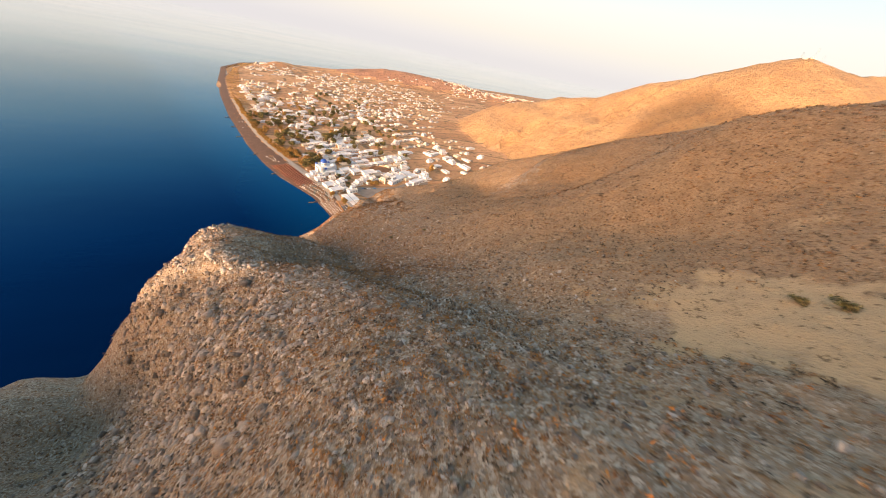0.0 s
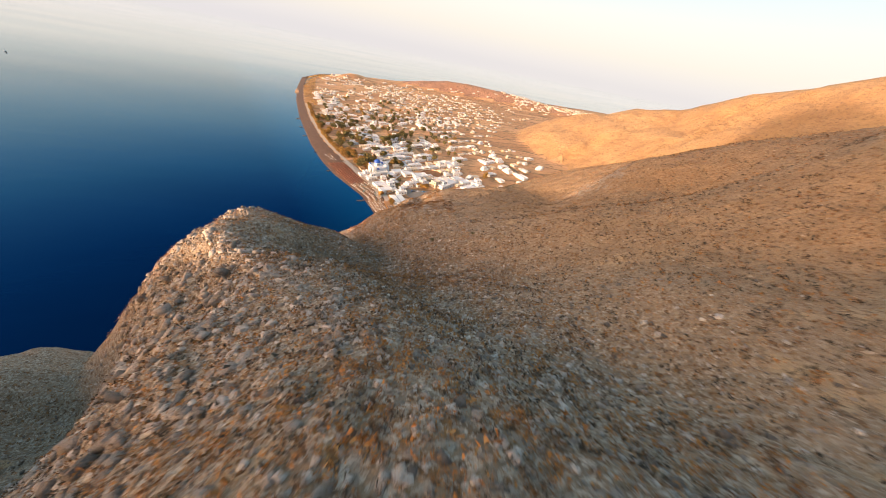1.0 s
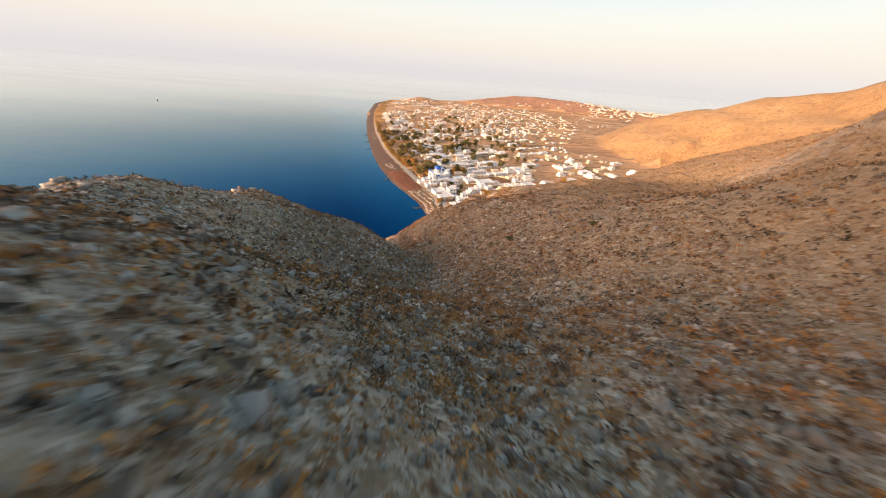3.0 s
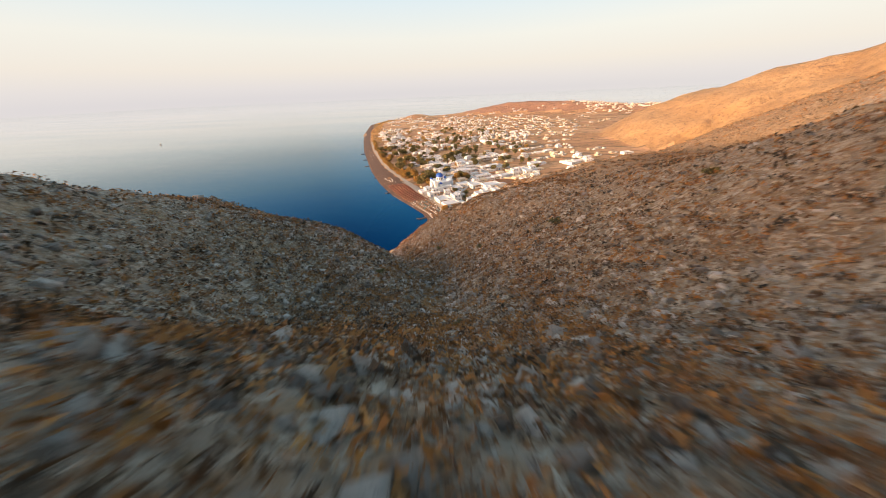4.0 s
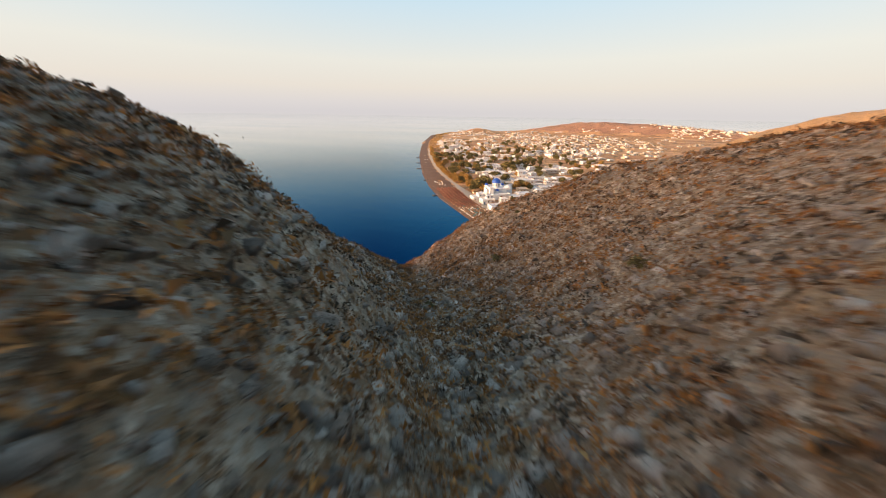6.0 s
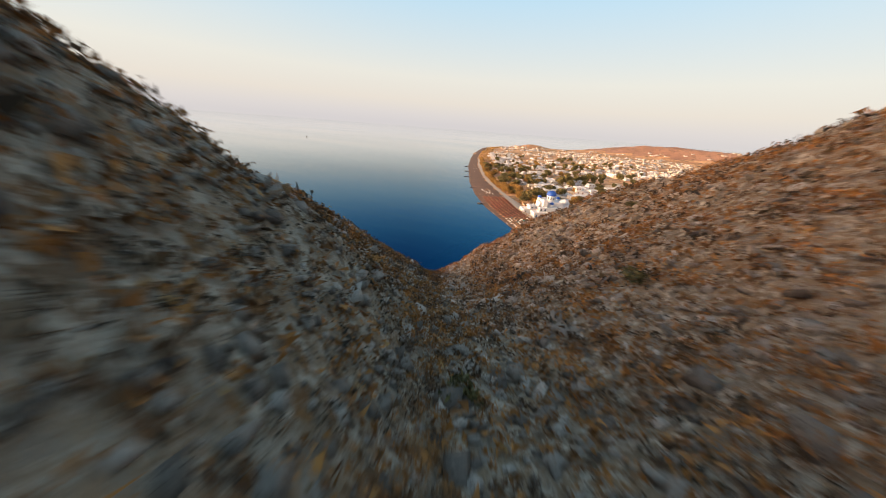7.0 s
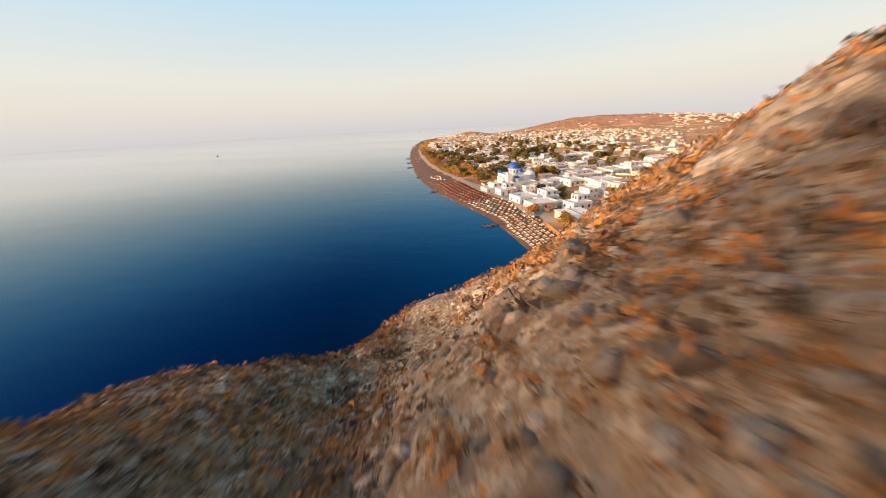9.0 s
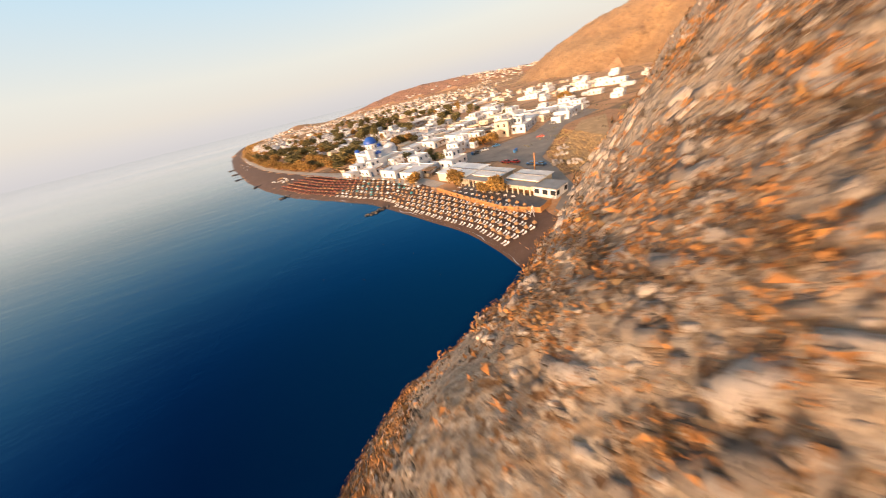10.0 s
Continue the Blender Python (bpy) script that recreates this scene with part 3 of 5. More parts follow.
def soup(name, co, tri, material, label, category, smooth=False):
    """One joined object of loose pieces, from arrays."""
    me = bpy.data.meshes.new(name)
    me.vertices.add(len(co))
    me.vertices.foreach_set("co", np.asarray(co, np.float32).ravel())
    me.loops.add(tri.size)
    me.loops.foreach_set("vertex_index", tri.ravel().astype(np.int32))
    me.polygons.add(len(tri))
    me.polygons.foreach_set("loop_start", np.arange(0, tri.size, tri.shape[1], dtype=np.int32))
    me.polygons.foreach_set("loop_total", np.full(len(tri), tri.shape[1], np.int32))
    me.update()
    me.materials.append(material)
    return tagged(new(name, me), label, category, kind="stuff")


# ---- ground, sea and shore ----
xs = spaced([(-1500, 100), (-200, 8), (-120, 3), (-50, 0.5), (45, 1.2), (120, 4), (200, 10), (420, 18), (1400, 60), (3000, 0)])
ys = spaced([(-260, 20), (-60, 3), (5, 0.6), (100, 0.5), (212, 1.5), (260, 4), (330, 8), (460, 14), (800, 20), (1500, 60), (3400, 0)])
ground = new("ground", grid_mesh("ground", xs, ys, ground_height))
for mt in (M_HILL, M_PLAIN, M_FAR, M_RISE):
    ground.data.materials.append(mt)
cx, cy = (xs[1:] + xs[:-1]) / 2, (ys[1:] + ys[:-1]) / 2
gx, gy = (a.ravel() for a in np.meshgrid(cx, cy))
is_hill = np.zeros(len(gx), bool)
close = (gx > -200) & (gx < 320) & (gy > -260) & (gy < 330)
is_hill[close] = hillside(gx[close], gy[close]) > plain(gx[close], gy[close]) + 0.2
rid, far = ridges(gx, gy)
ground.data.polygons.foreach_set("material_index", np.where(is_hill, 0, np.where(rid > plain(gx, gy), 2, np.where((far > 7) & (gx > 20), 3, 1))).astype(np.int32))
tagged(ground, "dry stony hillside falling to a flat coastal plain", "ground", kind="structure")

sea = new("sea", mesh_from("sea", [(-5200, -5200, 0), (6000, -5200, 0), (6000, 6000, 0), (-5200, 6000, 0)], [(0, 1, 2, 3)]))
sea.data.materials.append(M_SEA)
tagged(sea, "calm deep blue sea paling towards the horizon", "sea", kind="structure")

WIDE_Y, WIDE_D = np.array([(200, 16), (225, 18), (250, 15), (273, 19), (289, 25), (334, 27), (378, 22), (450, 16), (600, 14), (1000, 12), (1200, 10)]).T


def strip(name, y0, y1, step, lanes, lift, material, label, category):
    """A band of ground that follows the coast; lanes give its offsets from the water at each y."""
    ysl = np.arange(y0, y1 + 0.1, step)
    verts, faces = [], []
    for k, yy in enumerate(ysl):
        row = lanes(yy)
        zz = ground_height(coast(yy) + np.array(row), np.full(len(row), yy), False)
        verts += [(coast(yy) + d, yy, z + lift) for d, z in zip(row, zz)]
        if k:
            n, m = len(row), len(verts) - 2 * len(row)
            faces += [(m + i, m + i + 1, m + n + i + 1, m + n + i) for i in range(n - 1)]
    ob = new(name, mesh_from(name, verts, faces, True))
    ob.data.materials.append(material)
    return tagged(ob, label, category, kind="structure")


beach = strip("beach", 205, 1180, 3.0, lambda yy: list(np.linspace(-9, np.interp(yy, WIDE_Y, WIDE_D) + 1.5 * math.sin(yy * 0.31), 10)), 0.05, M_SAND, "dark brown volcanic sand beach along the shore", "beach")
promenade = strip("promenade", 262, 640, 3.0, lambda yy: [np.interp(yy, WIDE_Y, WIDE_D) + o for o in (0.5, 2.5, 5.0)], 0.12, M_PAVE, "pale paved walkway behind the beach", "pavement")
def wash(yy):
    """The foam's edges at one place of the shore; it thins out to nothing."""
    a = [float(vnoise(np.array([yy * k]), np.array([0.0]), n)[0]) for k, n in ((0.35, 4), (0.22, 5))]
    return [0.25 + 0.5 * a[0], 0.27 + 0.5 * a[0] + 0.5 * max(0.0, a[1])]


foam = strip("foam", 208, 330, 0.6, wash, 0.1, M_FOAM, "thin broken line of foam where small waves break", "water")


def slab(name, outline, lift, material, label, category):
    """A flat piece of paving with the given outline, laid on the ground."""
    bm = bmesh.new()
    bm.faces.new([bm.verts.new((x, y, 0)) for x, y in outline])
    bmesh.ops.triangulate(bm, faces=bm.faces[:])
    bmesh.ops.subdivide_edges(bm, edges=bm.edges[:], cuts=4, use_grid_fill=True)
    zz = ground_height([v.co.x for v in bm.verts], [v.co.y for v in bm.verts], False)
    for v, z in zip(bm.verts, zz):
        v.co.z = z + lift
    ob = part(name, bm, material)
    return tagged(ob, label, category, kind="structure")


slab("road", [(27, 219), (34, 217), (40, 228), (46, 243), (50, 256), (66, 271), (84, 287), (112, 296), (112, 306), (88, 305), (70, 291), (52, 290), (36, 291), (28, 290), (30, 277), (38, 268), (40, 255), (40, 240), (33, 224)], 0.14, M_ROAD, "worn grey asphalt road and car park", "road")


# ---- rocks, scrub and bushes on the hillside ----
def scatter(count, box_xy, seed, keep=None):
    g = np.random.default_rng(seed)
    x = g.uniform(box_xy[0], box_xy[1], count)
    y = g.uniform(box_xy[2], box_xy[3], count)
    if keep is not None:
        ok = keep(x, y, g)
        x, y = x[ok], y[ok]
    z = ground_height(x, y)
    return x, y, z, g


CUBE = np.array([(a, b, c) for c in (-1, 1) for b in (-1, 1) for a in (-1, 1)], float)
CUBE_TRI = np.array([(0, 2, 3, 1), (4, 5, 7, 6), (0, 1, 5, 4), (2, 6, 7, 3), (0, 4, 6, 2), (1, 3, 7, 5)])


def stones(name, x, y, z, g, low, high, material, label, flat=0.65, power=2.2, sink=0.2):
    n = len(x)
    size = low + (high - low) * g.random(n) ** power
    v = CUBE[None] * (0.5 + 0.45 * g.random((n, 8, 3)))
    v[:, 4:, :2] *= (0.45 + 0.45 * g.random((n, 1, 1)))
    v = v * size[:, None, None] * np.stack([0.75 + 0.6 * g.random(n), 0.75 + 0.6 * g.random(n), flat * (0.6 + 0.7 * g.random(n))], -1)[:, None]
    a, t = g.random(n) * 6.283, g.normal(0, 0.35, (n, 2))
    v[:, :, 2] += v[:, :, 0] * t[:, :1] + v[:, :, 1] * t[:, 1:]
    ca, sa = np.cos(a)[:, None], np.sin(a)[:, None]
    v[:, :, 0], v[:, :, 1] = v[:, :, 0] * ca - v[:, :, 1] * sa, v[:, :, 0] * sa + v[:, :, 1] * ca
    v += np.stack([x, y, z + size * (0.5 * flat - sink)], -1)[:, None]
    tri = (CUBE_TRI[None] + 8 * np.arange(n)[:, None, None]).reshape(-1, 4)
    return soup(name, v.reshape(-1, 3), tri, material, label, "stones")


def ball_cube(n):
    """Points and quads of a cube with n x n squares a side, blown up to a ball."""
    index, faces = {}, []
    for axis in range(3):
        for sign in (-1, 1):
            for i in range(n):
                for j in range(n):
                    quad = []
                    for a, b in ((i, j), (i + 1, j), (i + 1, j + 1), (i, j + 1)):
                        key = [0, 0, 0]
                        key[axis], key[(axis + 1) % 3], key[(axis + 2) % 3] = sign * n, 2 * a - n, 2 * b - n
                        quad.append(index.setdefault(tuple(key), len(index)))
                    faces.append(quad if sign > 0 else quad[::-1])
    p = np.array(list(index), float)
    return p / np.linalg.norm(p, axis=1, keepdims=True), np.array(faces)


def chiselled(g, n, squares=4, planes=11, low=0.28, high=0.7):
    """n convex rocks of unit size, each a ball cut by random planes, with a little roughness."""
    p, quads = ball_cube(squares)
    way = g.normal(0, 1, (n, planes, 3))
    way /= np.linalg.norm(way, axis=-1, keepdims=True)
    reach = low + (high - low) * g.random((n, planes))
    along = np.einsum("vk,npk->nvp", p, way)
    far = np.where(along > 0.05, reach[:, None] / np.maximum(along, 0.05), 9.0).min(-1)
    return p[None] * np.minimum(far, 1.0)[..., None] + g.normal(0, 0.02, (n, len(p), 3)), quads


def slope_axes(x, y, reach=1.5):
    """Upward normal of the bare hillside at each place."""
    zx = (ground_height(x + reach, y, False) - ground_height(x - reach, y, False)) / (2 * reach)
    zy = (ground_height(x, y + reach, False) - ground_height(x, y - reach, False)) / (2 * reach)
    nrm = np.stack([-zx, -zy, np.ones(len(x))], -1)
    return nrm / np.linalg.norm(nrm, axis=1, keepdims=True)


def slabs(name, x, y, z, g, low, high, material, label, power=2.0, flat=0.45, stand=0.0):
    """Split blocks with flat faces, their long side down the slope, as the rock breaks along its joints."""
    n = len(x)
    size = low + (high - low) * g.random(n) ** power
    v = CUBE[None] * (0.62 + 0.38 * g.random((n, 8, 3)))
    v[:, 4:, :2] *= 0.6 + 0.35 * g.random((n, 1, 2))
    v = v * size[:, None, None] * np.stack([0.55 + 0.5 * g.random(n), 0.3 + 0.35 * g.random(n), flat * (0.5 + 0.7 * g.random(n))], -1)[:, None]
    up = slope_axes(x, y)
    down = np.stack([up[:, 0], up[:, 1], np.zeros(n)], -1) + g.normal(0, 0.25, (n, 3)) + np.array((-0.12, 0.1, 0))
    up = up + g.normal(0, 0.2, (n, 3))
    up /= np.linalg.norm(up, axis=1, keepdims=True)
    down -= up * (down * up).sum(1, keepdims=True)
    down /= np.linalg.norm(down, axis=1, keepdims=True)
    third = np.cross(up, down)
    co = v[..., :1] * down[:, None] + v[..., 1:2] * third[:, None] + v[..., 2:] * up[:, None]
    co += (np.stack([x, y, z], -1) + up * (size * stand)[:, None])[:, None]
    return soup(name, co.reshape(-1, 3), (CUBE_TRI[None] + 8 * np.arange(n)[:, None, None]).reshape(-1, 4), material, label, "rocks")


def tufts(name, x, y, z, g, low, high, blades, material, label, category, tall=0.8):
    n = len(x)
    size = low + (high - low) * g.random(n) ** 1.8
    az, el = g.random((n, blades)) * 6.283, np.arccos(1 - g.random((n, blades)) * 0.95)
    way = np.stack([np.sin(el) * np.cos(az), np.sin(el) * np.sin(az), tall * np.cos(el) + 0.05], -1)
    mid = way * (0.55 + 0.5 * g.random((n, blades, 1)))
    side = g.normal(0, 1, (n, blades, 3))
    up = g.normal(0, 1, (n, blades, 3))
    s = (0.9 if blades < 12 else 0.55 if blades < 30 else 0.3) * 0.34 * (0.6 + 0.8 * g.random((n, blades, 1)))
    side *= s / np.linalg.norm(side, axis=-1, keepdims=True)
    up *= s / np.linalg.norm(up, axis=-1, keepdims=True)
    tri3 = np.stack([mid - side, mid + side, mid + up], 2) * size[:, None, None, None]
    tri3 += np.stack([x, y, z], -1)[:, None, None]
    m = n * blades
    return soup(name, tri3.reshape(-1, 3), np.arange(3 * m).reshape(-1, 3), material, label, category)


def on_hill(x, y):
    return (np.hypot(x - 63, y - 9) > 13 + 4 * vnoise(x / 5, y / 5, 6)) & (hillside(x, y) > plain(x, y) + 1.0) & (hillside(x, y) > 1.0)


FLIGHT_XY = np.array([(0, 14, 0), (1, 19, 17), (2.5, 22, 42), (4, 20, 65), (5.5, 17, 90), (7, 10, 114), (8, 3, 132), (9, -3, 150), (10, -10, 168), (11, -10, 190)])


def beside(x, y):
    """Distance from the middle of the gully."""
    return np.abs(x - np.interp(y, FLIGHT_XY[:, 2], FLIGHT_XY[:, 1]))


def near_only(reach):
    return lambda x, y, g: on_hill(x, y) & (g.random(len(x)) < np.exp(-(beside(x, y) / reach) ** 2))


x, y, z, g = scatter(80000, (-45, 75, 5, 208), 1, lambda x, y, g: near_only(24)(x, y, g) & (g.random(len(x)) > 0.92 * ramp(y + 0.4 * x, 145, 165)))
stones("loose_stones", x, y, z, g, 0.05, 0.34, M_STONE, "pale grey broken limestone pieces lying on the slope", 0.5, 2.6)
x, y, z, g = scatter(42000, (-70, 175, -10, 225), 2, lambda x, y, g: on_hill(x, y) & (g.random(len(x)) > ramp(x, 28, 62)) & (g.random(len(x)) < 0.75 - 0.7 * ramp(y + 0.4 * x, 145, 165) * (y < 215)))
stones("scattered_rocks", x, y, z, g, 0.10, 0.50, M_STONE, "weathered limestone rocks scattered over the hillside", 0.55, 2.5)
x, y, z, g = scatter(31000, (25, 175, -10, 225), 16, lambda x, y, g: on_hill(x, y) & (g.random(len(x)) < 0.5 * ramp(x, 28, 62)))
stones("hillside_rocks", x, y, z, g, 0.08, 0.34, M_TAN, "small tan rocks strewn over the golden hillside", 0.5, 2.8)
x, y, z, g = scatter(11500, (-45, 70, 8, 140), 8, lambda x, y, g: on_hill(x, y) & (g.random(len(x)) < np.exp(-(beside(x, y) / 20) ** 2)))
stones("angular_rocks", x, y, z, g, 0.14, 0.5, M_STONE, "pale angular limestone rocks among dry shrubs in the gully", 0.5, 2.8)
x, y, z, g = scatter(29000, (-50, 48, 132, 209), 3, lambda x, y, g: on_hill(x, y) & (g.random(len(x)) < 0.75 * ramp(y + 0.4 * x, 134, 160) * (1 - 0.75 * ramp(beside(x, y), 11, 18))) & (beside(x, y) > 2))
right = x > np.interp(y, FLIGHT_XY[:, 2], FLIGHT_XY[:, 1])
slabs("rock_slabs", x[right], y[right], z[right], g, 0.18, 0.8, M_PALE, "large fractured limestone slabs on the steep seaward face", 2.6)
slabs("spur_rocks", x[~right], y[~right], z[~right], g, 0.12, 0.5, M_STONE, "grey limestone blocks on the low rocky spur", 2.8)
x, y, z, g = scatter(26000, (-52, 20, 15, 140), 4, lambda x, y, g: on_hill(x, y) & (g.random(len(x)) < 0.2) & (x < np.interp(y, [0, 60, 80, 140], [10, 0, -26, -30])))
slabs("cliff_rocks", x, y, z, g, 0.35, 1.5, M_STONE, "broken limestone blocks along the cliff edge", 3.0, 0.5, 0.05)
x, y, z, g = scatter(1700, (-22, 16, 26, 78), 12, lambda x, y, g: on_hill(x, y) & (x < np.interp(y, [30, 58, 74], [12, 6, -2])) & (vnoise(x / 6, y / 6, 15) > -0.2))
slabs("rock_ledges", x, y, z, g, 0.4, 1.2, M_PALE, "flat weathered limestone ledges breaking out of the ridge", 2.0, 0.3)
g = np.random.default_rng(13)
along = g.random(150)
x, y = 12.2 + 3.4 * along + g.normal(0, 0.45, 150), 46 - 17 * along + g.normal(0, 0.4, 150)
slabs("rock_rib", x, y, ground_height(x, y), g, 0.35, 1.0, M_STONE, "grey rib of bedrock running down the crest of the ridge", 2.0, 0.35, 0.0)
x, y, z, g = scatter(125000, (-45, 75, 5, 208), 5, lambda x, y, g: near_only(26)(x, y, g) & (g.random(len(x)) > 0.45 * ramp(-y, -66, -50)) & (g.random(len(x)) > 0.85 * ramp(y + 0.4 * x, 140, 158)))
tufts("dry_scrub", x, y, z, g, 0.16, 0.55, 10, M_DRY, "rust-brown dry cushion shrubs between the stones", "scrub", 0.6)
x, y, z, g = scatter(85000, (-45, 60, 10, 208), 9, lambda x, y, g: on_hill(x, y) & (g.random(len(x)) < np.exp(-(beside(x, y) / 22) ** 2)) & (fbm(x / 6, y / 6, 2, 77) > -0.35) & (g.random(len(x)) > 0.7 * ramp(-y, -66, -50)) & (g.random(len(x)) > 0.5 * ramp(y, 84, 98) * (x > np.interp(y, FLIGHT_XY[:, 2], FLIGHT_XY[:, 1]))) & (beside(x, y) > np.interp(y, [125, 155], [0, 2.0])) & (g.random(len(x)) > 0.75 * ramp(y + 0.4 * x, 140, 158)))
tufts("rust_shrubs", x, y, z, g, 0.24, 0.75, 18, M_DRY, "rounded rust-orange dry shrubs in the gully", "scrub", 0.6)
x, y, z, g = scatter(46000, (-50, 48, 132, 209), 10, lambda x, y, g: on_hill(x, y) & (g.random(len(x)) < 0.9 * ramp(y + 0.4 * x, 134, 160)) & (fbm(x / 3, y / 3, 2, 78) > -0.35 + 0.3 * ramp(beside(x, y), 9, 16)) & (beside(x, y) > 2.5))
tufts("rock_face_shrubs", x, y, z, g, 0.22, 0.75, 21, M_FACE, "golden-brown dry tussocks in the cracks of the rock face", "scrub", 0.6)
x, y, z, g = scatter(36000, (-70, 175, -10, 225), 6, lambda x, y, g: on_hill(x, y))
tufts("hillside_scrub", x, y, z, g, 0.25, 0.75, 7, M_DRY, "low dry shrubs dotted over the hillside", "scrub")
x, y, z, g = scatter(22000, (-50, 175, -10, 225), 7, lambda x, y, g: on_hill(x, y) & (beside(x, y) > 2))
tufts("dark_shrubs", x, y, z, g, 0.25, 0.8, 9, M_DARK, "dark brown cushion shrubs dotted over the slope", "scrub")

g = np.random.default_rng(14)
pick = GULLY_BED[(GULLY_BED[:, 1] > 84) & (GULLY_BED[:, 1] < 162)]
pick = pick[g.integers(0, len(pick), 1500)] + g.normal(0, 0.55, (1500, 2))
tufts("gully_brush", pick[:, 0], pick[:, 1], ground_height(pick[:, 0], pick[:, 1]), g, 0.2, 0.6, 36, M_DRY, "strip of rust-brown brush along the bed of the gully", "scrub", 0.6)
# Dark heath crowds the left flank only, so its colour deepens the shade there.
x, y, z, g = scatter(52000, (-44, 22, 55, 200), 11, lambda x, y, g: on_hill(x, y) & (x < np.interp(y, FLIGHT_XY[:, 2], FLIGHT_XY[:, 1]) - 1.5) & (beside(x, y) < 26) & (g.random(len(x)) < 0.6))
tufts("heath", x, y, z, g, 0.18, 0.5, 16, M_DARK, "dark brown heath, thickened to deepen the shade on the gully's left flank", "scrub", 0.6)
x, y = g.uniform(48, 82, 260), g.uniform(-6, 26, 260)
ok = np.hypot(x - 63, y - 9) < 15
tufts("sand_scrub", x[ok], y[ok], ground_height(x[ok], y[ok]), g, 0.25, 0.6, 24, M_DARK, "small dark cushion shrubs on the bare sandy hollow", "scrub", 0.6)


def bush(x, y, size, seed, material=M_OLIVE, label="low dark green bush on the stony slope"):
    g = np.random.default_rng(seed)
    n = 420
    az, el = g.random(n) * 6.283, np.arccos(1 - g.random(n))
    lump = 0.75 + 0.25 * np.sin(3 * az + seed) + 0.12 * g.normal(0, 1, n)
    mid = np.stack([np.sin(el) * np.cos(az) * lump, np.sin(el) * np.sin(az) * lump, 0.55 * np.cos(el) * lump], -1) * (0.75 + 0.3 * g.random((n, 1)))
    side, up = g.normal(0, 0.09, (n, 3)), g.normal(0, 0.09, (n, 3))
    co = np.stack([mid - side, mid + side, mid + up], 1).reshape(-1, 3) * size
    ob = soup("bush", co, np.arange(3 * n).reshape(-1, 3), material, label, "bush")
    ob["kind"] = "thing"
    ob.location = (x, y, level(x, y) + 0.05)
    return ob


for k, (bx, by, s) in enumerate([(69.4, 10.4, 1.2), (70.9, 7.5, 1.6), (2.5, 137, 0.7), (34, 104, 1.1), (46, 96, 1.0), (14, 131, 0.9), (8, 121, 0.9), (24, 118, 0.9), (20, 84, 0.7), (9, 97, 0.7), (-18, 163, 0.9), (-26, 132, 1.2), (16, 150, 0.8), (-6, 143, 0.8), (-20, 141, 1.0)]):
    bush(bx, by, s, 40 + k)


BOULDERS = []
for k in range(6):
    v, quads = chiselled(np.random.default_rng(400 + k), 1, 8, 12, 0.35, 0.75)
    me = mesh_from("boulder", (v[0] * np.array((1.25, 0.95, 0.8))).tolist(), quads.tolist())
    me.materials.append(M_STONE)
    BOULDERS.append(me)


def boulder(x, y, size, k, label, group):
    """A single boulder, chiselled and half sunk in the slope."""
    ob = tagged(new("boulder", BOULDERS[k % 6]), label, "boulder", group)
    ob.location, ob.rotation_euler, ob.scale = (x, y, level(x, y) - 0.05 * size), (0.3 * math.sin(k), 0.3 * math.cos(2 * k), 1.7 * k), (size, size, size)


for k, (bx, by, s) in enumerate([(1.6, 139.7, 0.9), (2.8, 140.5, 0.6), (0.6, 139.2, 0.5), (17, 101, 0.8), (10, 104, 0.7), (20, 92, 0.7), (13, 113, 0.6), (11, 127, 0.7), (-4, 138, 0.6), (15, 78, 0.7), (25, 76, 0.8), (10, 60, 0.9), (8, 66, 0.8), (32, 70, 0.8), (-9, 148, 0.6)]):
    boulder(bx, by, s, k, "pale weathered limestone boulder lying in the gully", "boulders in the gully")
for k, (bx, by, s) in enumerate([(2.8, 49.7, 1.0), (1.6, 51.0, 0.8), (3.8, 48.7, 0.7), (1.9, 48.8, 0.9), (4.4, 50.6, 0.6), (-26, 78, 1.3), (-24, 80.5, 1.0), (-28, 75, 0.9)]):
    boulder(bx, by, s, k + 2, "rust-stained limestone outcrop on the brow of the ridge", "outcrops on the ridge")
g = random.Random(8)
for k in range(110):
    by = g.uniform(146, 200)
    bx = float(np.interp(by, FLIGHT_XY[:, 2], FLIGHT_XY[:, 1])) + g.uniform(5, 20)
    if on_hill(np.array([bx]), np.array([by]))[0]:
        boulder(bx, by, g.uniform(0.2, 0.5), k, "fractured limestone block standing out of the seaward rock face", "blocks on the rock face")


